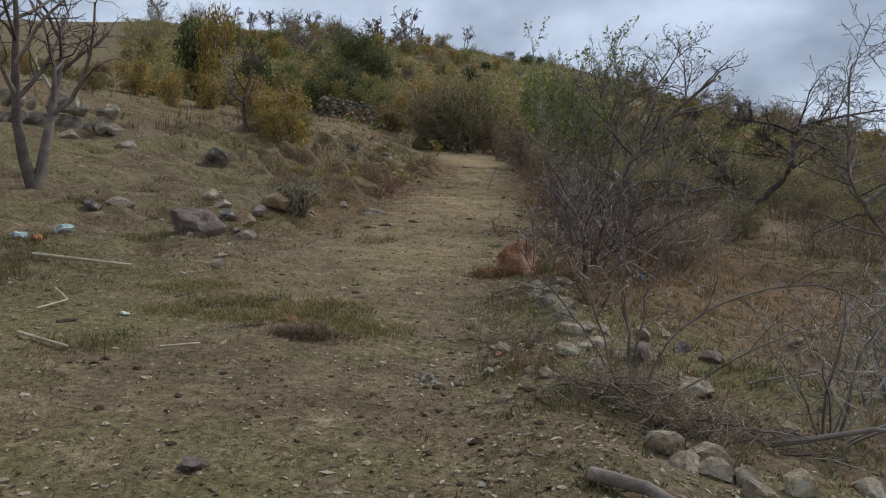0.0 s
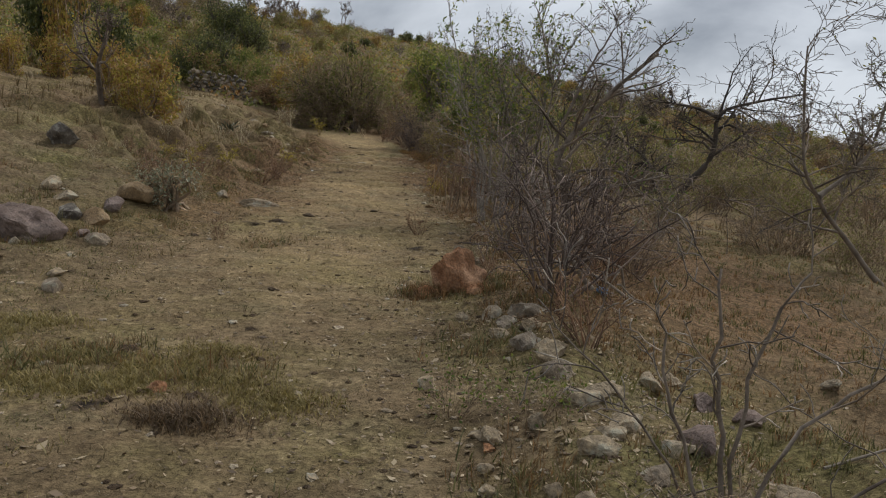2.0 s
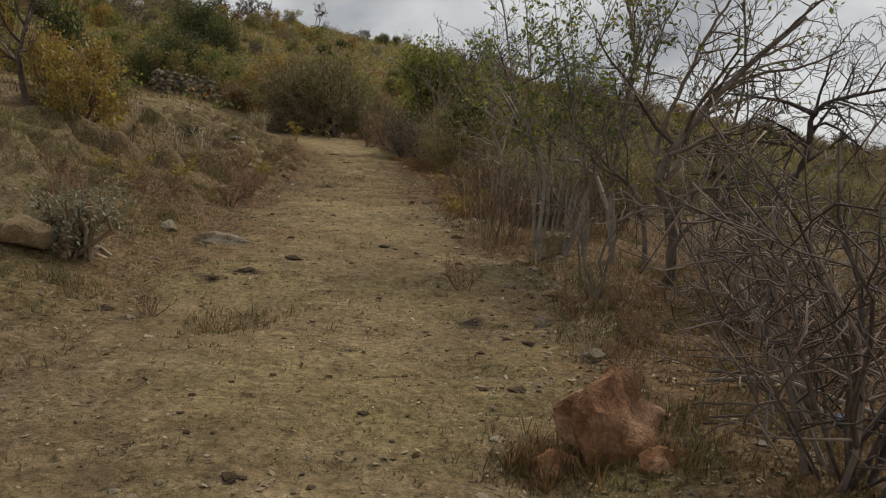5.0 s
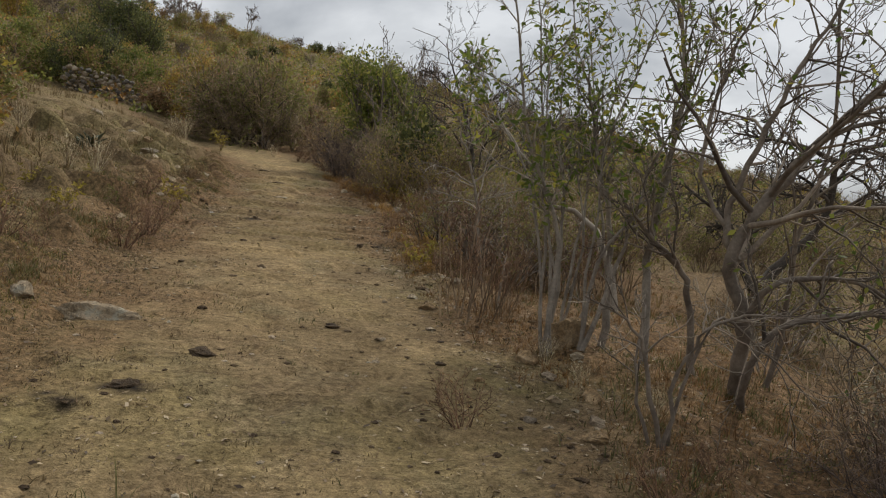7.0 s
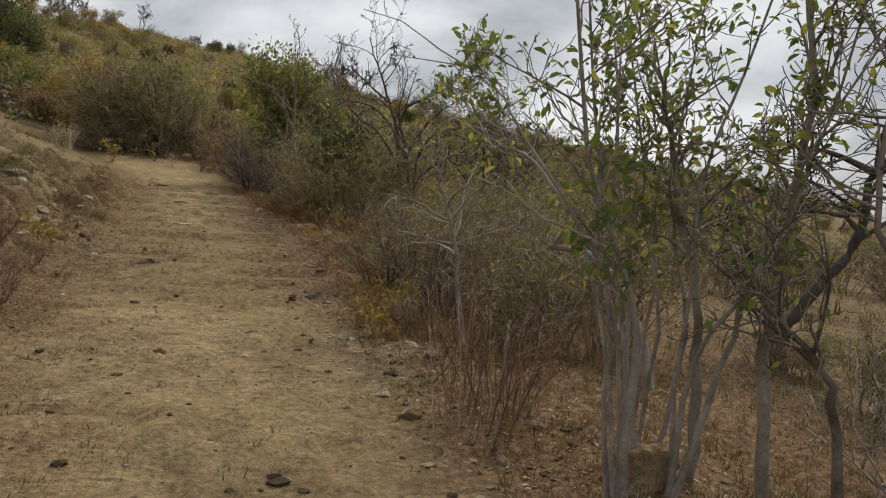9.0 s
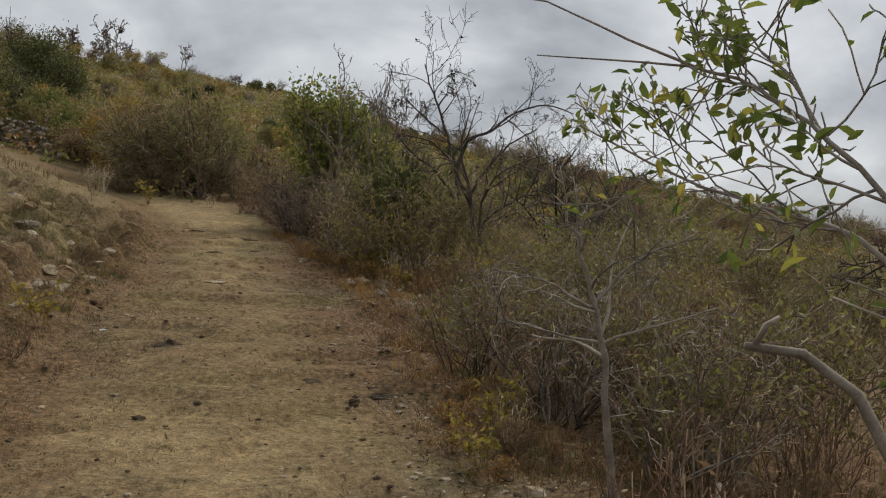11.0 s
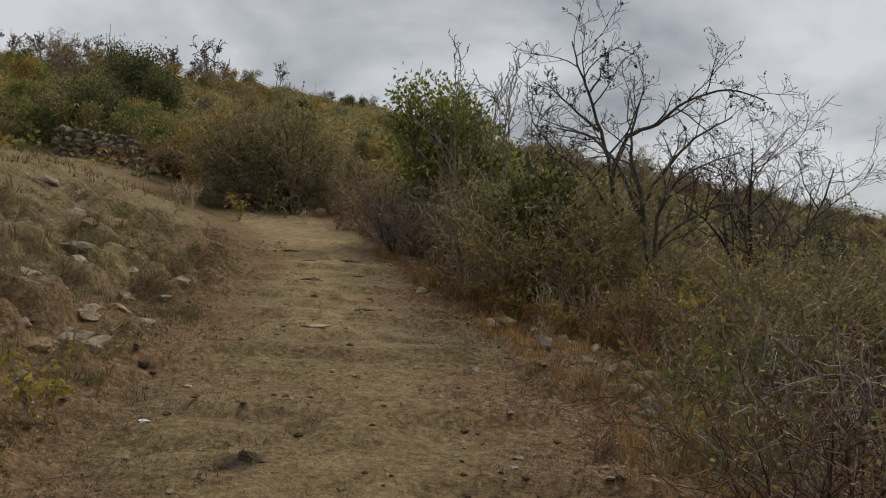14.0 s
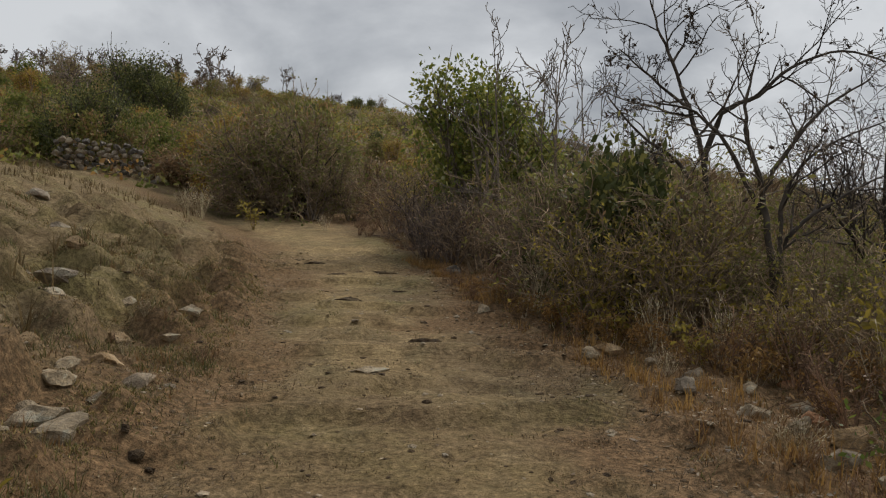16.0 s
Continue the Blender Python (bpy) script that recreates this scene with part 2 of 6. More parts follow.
M_GRASSG = leaf_material("short_green_grass", [(0, (0.07, 0.072, 0.025)), (1, (0.2, 0.18, 0.065))], 0.3)
M_DARKTURF = leaf_material("dark_brown_turf", [(0, (0.06, 0.042, 0.024)), (1, (0.21, 0.145, 0.08))], 0.25)
M_MOSS = leaf_material("mossy_grass", [(0, (0.15, 0.122, 0.044)), (1, (0.38, 0.295, 0.11))], 0.3)
M_POD = leaf_material("dark_seed_pods", [(0, (0.03, 0.022, 0.016)), (1, (0.09, 0.062, 0.04))], 0.1)
M_LITTER = leaf_material("fallen_leaf_litter", [(0, (0.06, 0.04, 0.024)), (1, (0.5, 0.4, 0.26)), (0.6, (0.2, 0.135, 0.075))], 0.15)
M_BLUE = plain_material("blue_plastic", (0.12, 0.2, 0.36), (0.33, 0.43, 0.56), 9)
M_AQUA = plain_material("pale_green_plastic", (0.28, 0.38, 0.34), (0.55, 0.62, 0.56), 12)
M_ORANGE = plain_material("orange_plastic", (0.42, 0.13, 0.05), (0.5, 0.2, 0.09), 12)
M_WHITE = plain_material("white_paper", (0.55, 0.55, 0.52), (0.75, 0.75, 0.72), 12)


# ---- the lie of the land ----
def hash01(ix, iy, seed):
    h = (ix.astype(np.int64) * 374761393 + iy.astype(np.int64) * 668265263 + seed * 1442695041) & 0xFFFFFFFF
    h = ((h ^ (h >> 13)) * 1274126177) & 0xFFFFFFFF
    return ((h ^ (h >> 16)) & 0xFFFF) / 65535.0


def vnoise(x, y, seed=0):
    ix, iy = np.floor(x), np.floor(y)
    fx, fy = x - ix, y - iy
    fx, fy = fx * fx * (3 - 2 * fx), fy * fy * (3 - 2 * fy)
    a, b = hash01(ix, iy, seed), hash01(ix + 1, iy, seed)
    c, d = hash01(ix, iy + 1, seed), hash01(ix + 1, iy + 1, seed)
    return (a + (b - a) * fx) * (1 - fy) + (c + (d - c) * fx) * fy - 0.5


def soft_table(y, ys, vs, r):
    return sum(np.interp(y + o * r, ys, vs) for o in (-1, -0.5, 0, 0.5, 1)) / 5


def smooth(a, b, v):
    t = np.clip((v - a) / (b - a), 0, 1)
    return t * t * (3 - 2 * t)


def left_edge(y):
    return soft_table(y, [-10, 3.5, 7.5, 10, 12, 14, 17, 20, 23, 28, 33, 36, 43, 47, 60], [-6, -4, -1.75, -1.9, -2.05, -2.15, -2.4, -2.5, -2.6, -2.85, -3.5, -4.1, -6, -8.5, -20], 1.0)


def right_edge(y):
    return soft_table(y, [-10, 3, 6, 9, 12, 15, 18, 22, 25, 28, 32, 37, 43, 47, 60], [2.2, 1.6, 1.5, 1.55, 1.6, 0.95, 0.7, 0.75, 0.6, -0.1, -0.3, -1.2, -2.0, -4.0, -16], 1.0)


def height(x, y):
    x, y = np.asarray(x, float), np.asarray(y, float)
    z = soft_table(y, [-60, -10, 0, 4.2, 8, 12, 15, 19, 24.5, 28, 32.6, 36, 43, 47], [-3, -0.25, 0.28, 0.5, 0.74, 0.98, 1.13, 1.41, 1.68, 1.87, 2.12, 2.3, 2.85, 3.15], 1.5)
    hill = soft_table(y, [47, 55, 80, 158, 172, 200, 400, 700], [0, 1.0, 6.3, 21.8, 21.3, 18, 6, 3], 4)
    z = z + hill * np.interp(x, [-150, -60, -6, 31, 59, 100, 150, 250], [0.95, 1.0, 1, 0.74, 0.66, 0.42, 0.2, 0.1])
    d = np.maximum(x - right_edge(np.minimum(y, 46)), 0)
    z = z + np.interp(d, [0, 1, 8, 40, 80, 400], [0, -0.02, -0.62, -3.2, -6.0, -10])
    u = np.maximum(left_edge(np.minimum(y, 46)) - x, 0)
    s = np.interp(y, [-10, 4, 10, 15, 20, 40, 47, 70, 160], [0.03, 0.05, 0.12, 0.16, 0.25, 0.31, 0.31, 0.14, 0.14])
    z = z + s * np.minimum(u, 5) + 0.12 * np.clip(u - 5, 0, 12) + 0.06 * np.clip(u - 17, 0, 60)
    z = z + np.interp(y, [9, 14, 34, 42], [0, 0.1, 0.12, 0]) * smooth(0, 0.5, u)
    berm = np.interp(y, [1, 3, 8, 12], [0, 0.15, 0.15, 0]) * np.exp(-((x - right_edge(y) - 0.35) / 0.45) ** 2)
    z = z + berm
    off = np.maximum(smooth(0, 1.2, u), smooth(0, 1.0, d))
    far = smooth(4, 30, np.maximum(u, d)) + smooth(46, 70, y)
    z = z + (0.03 + 0.14 * off) * vnoise(x / 0.5, y / 0.55, 1) + (0.03 + 0.12 * off) * vnoise(x / 1.7, y / 1.7, 2)
    z = z + (0.02 + 0.03 * off) * vnoise(x / 0.17, y / 0.14, 3) + 0.9 * np.minimum(far, 1.3) * vnoise(x / 9, y / 9, 4)
    lump = 0.7 * vnoise(x / 0.8, y / 0.62, 71) + 0.55 * vnoise(x / 0.33, y / 0.27, 72) + 0.4 * vnoise(x / 2.2, y / 1.9, 73)
    z = z + 0.34 * smooth(0.1, 0.7, u) * (1 - smooth(3.5, 6, u)) * smooth(13, 18, y) * (1 - smooth(34, 40, y)) * (smooth(0.0, 0.3, lump) - 0.4)
    z = z + 0.08 * smooth(10, 15, y) * smooth(0.3, 1.5, u) * (1 - smooth(8, 14, u)) * (1 - smooth(44, 50, y)) * smooth(0.04, 0.15, vnoise(x / 1.2, y / 0.42, 8) + 0.35 * vnoise(x / 0.3, y / 0.25, 9))
    # low ledges of rock and earth across the way
    z = z + 0.1 * smooth(12, 24, y) * (1 - off) * smooth(0.1, 0.2, vnoise(x / 0.9 + 7, y / 0.42, 5))
    z = z - 0.05 * smooth(0.22, 0.4, vnoise(x / 0.3 + 3, y / 0.2, 6)) * smooth(4, 10, y)
    return z


def hz(x, y):
    return float(height(np.array([x]), np.array([y]))[0])


def steps(a, b, fine0, fine1, fine, grow=1.13):
    """Grid lines from a to b: even between fine0 and fine1, wider and wider outside."""
    mid = list(np.arange(fine0, fine1 + fine / 2, fine))
    up, v, s = [], fine1, fine
    while v < b:
        s *= grow
        v += s
        up.append(min(v, b))
    down, v, s = [], fine0, fine
    while v > a:
        s *= grow
        v -= s
        down.append(max(v, a))
    return np.array(down[::-1] + mid + up)


def mesh_from(name, verts, faces, mat, smooth_faces=False):
    me = bpy.data.meshes.new(name)
    me.from_pydata(verts.tolist() if isinstance(verts, np.ndarray) else verts, [], faces.tolist() if isinstance(faces, np.ndarray) else faces)
    me.materials.append(mat)
    if smooth_faces:
        me.shade_smooth()
    return me


def build_ground():
    xs, ys = steps(-900, 900, -6.5, 5.5, 0.085, 1.1), steps(-300, 1200, -1.5, 32, 0.085, 1.06)
    gx, gy = np.meshgrid(xs, ys)
    gz = height(gx, gy)
    nx, ny = len(xs), len(ys)
    v = np.stack([gx.ravel(), gy.ravel(), gz.ravel()], 1)
    i = (np.arange(ny - 1)[:, None] * nx + np.arange(nx - 1)[None]).ravel()
    me = mesh_from("ground", v, np.stack([i, i + 1, i + nx + 1, i + nx], 1), M_GROUND, True)
    x, y = v[:, 0], v[:, 1]
    u, d = left_edge(y) - x, x - right_edge(y) + (0.12 * smooth(10, 15, y) + 0.7 * smooth(16.5, 22, y)) * (1 - smooth(29, 36, y))
    wob = 1.1 * vnoise(x / 1.3, y / 1.6, 11) + 0.6 * vnoise(x / 0.4, y / 0.5, 12)
    inside = np.minimum(-u, -d) + wob
    worn = smooth(-0.5, 0.7, inside) * (0.15 + 0.6 * smooth(4, 12, y) + 0.25 * smooth(13, 20, y)) * (1 - smooth(46, 50, y))
    worn = worn * (0.75 + 0.6 * vnoise(x / 0.7, y / 1.1, 13)) + 0.25 * smooth(0, 2, u) * smooth(23, 28, y) * (1 - smooth(50, 60, y))
    worn = worn * (1 - 0.45 * smooth(17, 19, y) * (1 - smooth(23, 26, y)))
    lit = smooth(-0.4, 0.9, d + 1.2 * wob) * (1 - smooth(2.5, 6, d)) * smooth(5, 9, y) + 0.12 * smooth(2, 4, d) + 0.3 * smooth(16.5, 19, y) * (1 - smooth(22, 25, y)) + 0.85 * smooth(-0.9, 0.1, u + wob) * (1 - smooth(0.5, 1.6, u)) * smooth(8, 13, y)
    # ragged near-black spots, most of them at the dark clods
    spot_mask = 0 * x
    for bx, by, br in ((-0.15, 4.98, 0.15), (-0.7, 5.1, 0.08), (-1.2, 12.05, 0.15), (-1.45, 11.8, 0.1), (0.75, 10.6, 0.12), (0.45, 18.6, 0.16), (-1.5, 20.2, 0.2)):
        spot_mask = np.maximum(spot_mask, smooth(-0.35, 0.35, 1 - np.hypot(x - bx, (y - by) * 1.2) / br + 1.6 * vnoise(x / 0.16, y / 0.16, 61)))
    for name, values in (("worn", worn), ("litter", lit), ("dark_spot", spot_mask)):
        a = me.attributes.new(name, "FLOAT", "POINT")
        a.data.foreach_set("value", np.clip(values, 0, 1).astype(np.float32))
    return tagged(new("ground", me), "dry trodden hillside earth with a worn footpath", "ground", kind="structure")


build_ground()


# ---- builders ----
def part(name, me, parent, label=""):
    ob = new(name, me)
    ob.parent = parent
    return tagged(ob, label) if label else ob


def stone_mesh(name, seed, sx, sy, sz, mat, sub=3, rough=0.28, cut=0.35):
    """A rough stone: a ball pushed about by noise, with a few flat breaks."""
    rng = random.Random(seed)
    bm = bmesh.new()
    bmesh.ops.create_icosphere(bm, subdivisions=sub, radius=1)
    planes = []
    for _ in range(16):
        p = Vector((rng.uniform(-1, 1), rng.uniform(-1, 1), rng.uniform(-0.6, 1))).normalized()
        planes.append((p, rng.uniform(0.42, 0.8)))
    off = Vector((rng.uniform(0, 99), rng.uniform(0, 99), rng.uniform(0, 99)))
    for v in bm.verts:
        p = v.co.copy()
        for nrm, h in planes:
            over = p.dot(nrm) - h
            if over > 0:
                p -= nrm * over * (1 - cut * 0.15)
        p *= 1 + rough * (noise.noise(p * 1.3 + off) * 0.6 + noise.noise(p * 3.4 + off) * 0.4 + noise.noise(p * 9 + off) * 0.22)
        v.co = Vector((p.x * sx, p.y * sy, p.z * sz))
    me = bpy.data.meshes.new(name)
    bm.to_mesh(me)
    bm.free()
    me.materials.append(mat)
    me.shade_smooth()
    me.set_sharp_from_angle(angle=radians(26))
    return me


def stone(x, y, size, mat, label, seed, sink=0.3, turn=None, name="rock", sub=3, rough=0.28, group="", tilt=(0, 0)):
    sx, sy, sz = size
    ob = new(name, stone_mesh(name, seed, sx, sy, sz, mat, sub, rough))
    rng = random.Random(seed + 5)
    ob.matrix_world = pose(x, y, hz(x, y) + sz * (0.75 - sink * 1.5), tilt[0], tilt[1], rng.uniform(0, 360) if turn is None else turn)
    return tagged(ob, label, "rock", group)


class Tubes:
    """Gathers round limbs into one mesh."""

    def __init__(self):
        self.v, self.f = [], []

    def add(self, pts, radii, sides):
        base, last = len(self.v), len(pts) - 1
        for i, (p, r) in enumerate(zip(pts, radii)):
            d = (pts[min(i + 1, last)] - pts[max(i - 1, 0)]).normalized()
            a = d.cross(Vector((0.31, 0.17, 0.93)) if abs(d.z) < 0.9 else Vector((0.9, 0.2, 0.1))).normalized()
            b = d.cross(a)
            for k in range(sides):
                t = 2 * math.pi * k / sides
                q = p + (a * math.cos(t) + b * math.sin(t)) * r
                self.v.append((q.x, q.y, q.z))
        for i in range(last):
            for k in range(sides):
                k2 = (k + 1) % sides
                o = base + i * sides
                self.f.append((o + k, o + k2, o + sides + k2, o + sides + k))
        self.f.append(tuple(base + last * sides + k for k in range(sides)))

    def mesh(self, name, mat):
        return mesh_from(name, self.v, self.f, mat, True)


def leaves_mesh(name, spots, mat, long, wide, seed, droop=0.3, fold=False, spread=0.05):
    """Small leaves at the spots (place and way of the twig)."""
    rs = np.random.RandomState(seed)
    n = len(spots)
    p = np.array([s[0][:] for s in spots]) + rs.normal(0, spread, (n, 3))
    d = np.array([s[1][:] for s in spots]) * 0.6 + rs.normal(0, 0.7, (n, 3)) - np.array([0, 0, droop])
    d /= np.linalg.norm(d, axis=1)[:, None] + 1e-6
    side = np.cross(d, rs.normal(0, 1, (n, 3)) + np.array([0, 0, 0.8]))
    side /= np.linalg.norm(side, axis=1)[:, None] + 1e-6
    up = np.cross(side, d)
    lo = (long * rs.uniform(0.6, 1.25, n))[:, None]
    w = lo * (wide / long)
    if not fold:
        v = np.stack([p, p + d * lo * 0.45 + side * w * 0.5, p + d * lo, p + d * lo * 0.45 - side * w * 0.5], 1).reshape(-1, 3)
        i = np.arange(n)[:, None] * 4
        return mesh_from(name, v, i + np.arange(4), mat)
    lift = up * w * 0.22
    v = np.stack([p, p + d * lo * 0.3 + side * w * 0.42 + lift, p + d * lo * 0.68 + side * w * 0.4 + lift, p + d * lo - up * lo * 0.12,
                  p + d * lo * 0.68 - side * w * 0.4 + lift, p + d * lo * 0.3 - side * w * 0.42 + lift, p + d * lo * 0.5], 1).reshape(-1, 3)
    i = np.arange(n)[:, None, None] * 7
    f = (i + np.array([[0, 1, 6], [1, 2, 6], [2, 3, 6], [3, 4, 6], [4, 5, 6], [5, 0, 6]])[None]).reshape(-1, 3)
    return mesh_from(name, v, f, mat)


def grow(rng, tubes, spots, p, d, length, r, level, k):
    """One shoot and its side shoots. k holds, level by level: seg, kids, ratio, wiggle, up, angle, sides."""
    n = k["seg"][level]
    pts, ways, step = [p], [d], length / n
    wig, up = k["wiggle"][level], k["up"][level]
    for _ in range(n):
        d = (d + Vector((rng.gauss(0, wig), rng.gauss(0, wig), rng.gauss(0, wig) + up))).normalized()
        p = p + d * step
        pts.append(p)
        ways.append(d)
    tip = k.get("tip", 0.35)
    radii = [max(r * (1 - (1 - tip) * i / n), k["thin"]) for i in range(n + 1)]
    tubes[min(level, len(tubes) - 1)].add(pts, radii, k["sides"][level])
    if level + 1 < len(k["seg"]):
        shoots(rng, tubes, spots, pts, ways, radii, length, level, k)
    if level >= k.get("leaf_from", 9) or level + 1 == len(k["seg"]):
        for i in range(1, n + 1):
            spots.append((pts[i], ways[i]))


def shoots(rng, tubes, spots, pts, ways, radii, length, level, k, start=None):
    n = len(pts) - 1
    for c in range(k["kids"][level]):
        f = k["from"][level] if start is None else start
        f = f + (1 - f) * (c + rng.random()) / k["kids"][level]
        i = min(int(f * n), n - 1)
        q = pts[i].lerp(pts[i + 1], f * n - i)
        w = ways[i + 1]
        a = radians(rng.gauss(k["angle"][level], 14))
        s = w.cross(Vector((rng.gauss(0, 1), rng.gauss(0, 1), rng.gauss(0, 1)))).normalized()
        dd = (w * math.cos(a) + s * math.sin(a)).normalized()
        grow(rng, tubes, spots, q, dd, length * k["ratio"][level] * rng.uniform(0.55, 1.2) * (1.15 - 0.5 * f), max(radii[i] * 0.6, k["thin"]), level + 1, k)


PLANTS = {}


def plant(kind, x, y, s=1.0, turn=0.0, lean=(0, 0), sz=None, label="", group=""):
    """One plant of a kind, rooted at x, y. Alike plants share their meshes."""
    if kind not in PLANTS:
        PLANTS[kind] = KINDS[kind]()
    meshes, name, text, category = PLANTS[kind]
    root = new(name)
    root.empty_display_size = 0.2
    for pname, me, plabel in meshes:
        ob = part(pname, me, root, plabel)
        if pname != "trunk":
            tagged(ob, kind="stuff")
    root.matrix_world = pose(x, y, hz(x, y) - 0.04, lean[0], lean[1], turn) @ Matrix.Diagonal((s, s, sz or s, 1))
    return tagged(root, label or text, category, group)


def shrub_kind(name, text, seed, stems, high, wide, k, bark, twig, leaf=None, base=0.12, r=0.014, category="shrub", tip_lean=1.0):
    def make():
        rng = random.Random(seed)
        tubes, spots = [Tubes(), Tubes()], []
        for _ in range(stems):
            a = rng.uniform(0, 2 * math.pi)
            out = rng.uniform(0.1, 1) * wide / high * tip_lean
            d = Vector((math.cos(a) * out, math.sin(a) * out, 1)).normalized()
            p = Vector((math.cos(a), math.sin(a), 0)) * rng.uniform(0, base)
            grow(rng, tubes, spots, p, d, high * rng.uniform(0.65, 1.1), r * rng.uniform(0.6, 1.3), 0, k)
        out = [("branchwork", tubes[0].mesh("branchwork", bark), ""), ("crown", tubes[1].mesh("crown", twig), "")]
        if leaf:
            mat, share, long, w, fold = leaf
            picked = [q for q in spots if rng.random() < share] if share <= 1 else [q for q in spots for _ in range(int(share))]
            out.append(("foliage", leaves_mesh("foliage", picked, mat, long, w, seed, fold=fold, spread=0.03), ""))
        return out, name, text, category
    return make


def bush_kind(name, text, seed, n, leaf_mat, long, w, twig, rx=1.0, rz=1.0, category="bush", second=None, lumps=14, stemn=40, gap=0.35, low=0.18, taper=0.55):
    """A leafy bush: stems that fan out and leaves gathered in uneven clumps."""
    def make():
        rng = random.Random(seed)
        t, spots, other = Tubes(), [], []
        cl = []
        for _ in range(lumps):
            a, h = rng.uniform(0, 6.283), rng.uniform(low, 1.0)
            rr = math.sqrt(rng.random()) * rx * (1.05 - taper * h)
            cl.append((Vector((math.cos(a) * rr, math.sin(a) * rr, h * rz * rng.uniform(0.85, 1.08))), rng.uniform(0.2, 0.42) * rx))
        for c, rad in cl:
            pts = [Vector((rng.gauss(0, 0.08), rng.gauss(0, 0.08), 0)), c * 0.5 + Vector((rng.gauss(0, 0.08), rng.gauss(0, 0.08), 0.05)), c]
            t.add(pts, [0.03, 0.02, 0.008], 4)
            for _ in range(stemn // lumps + 1):
                q = c + Vector((rng.gauss(0, 1), rng.gauss(0, 1), rng.gauss(0.2, 0.9))) * rad * 0.75
                t.add([c * 0.75, c.lerp(q, 0.5), q], [0.012, 0.008, 0.004], 3)
        for _ in range(n):
            c, rad = rng.choice(cl)
            v = Vector((rng.gauss(0, 1), rng.gauss(0, 1), rng.gauss(0, 0.8))).normalized()
            q = c + v * rad * rng.uniform(gap, 1.12)
            if q.z > 0.02:
                (other if second and rng.random() < second[1] else spots).append((q, v))
        out = [("branchwork", t.mesh("branchwork", twig), ""), ("foliage", leaves_mesh("foliage", spots, leaf_mat, long, w, seed, 0.1), "")]
        if other:
            out.append(("withered_foliage", leaves_mesh("withered_foliage", other, second[0], long, w, seed + 1, 0.1), ""))
        return out, name, text, category
    return make


BARE = dict(seg=(5, 4, 3), kids=(7, 4, 0), ratio=(0.55, 0.5, 0), wiggle=(0.14, 0.2, 0.22), up=(0.03, 0.03, 0.03), angle=(42, 45, 0), sides=(4, 3, 3), thin=0.0032)
BARE["from"] = (0.25, 0.2, 0)
DENSE = dict(BARE, kids=(7, 4, 0), angle=(48, 50, 0), wiggle=(0.2, 0.25, 0.28), thin=0.0036)
CANES = dict(BARE, kids=(5, 3, 0), angle=(24, 35, 0), up=(0.05, 0.05, 0.04), wiggle=(0.07, 0.14, 0.2), ratio=(0.45, 0.5, 0))
TREE = dict(seg=(6, 5, 4, 3), kids=(7, 6, 4, 0), ratio=(0.62, 0.55, 0.5, 0), wiggle=(0.14, 0.18, 0.22, 0.24), up=(0.05, 0.04, 0.03, 0.02), angle=(45, 45, 45, 0), sides=(7, 5, 3, 3), thin=0.004)
TREE["from"] = (0.35, 0.25, 0.2, 0)
FARTREE = dict(TREE, thin=0.03, sides=(5, 4, 3, 3), kids=(7, 5, 2, 0))

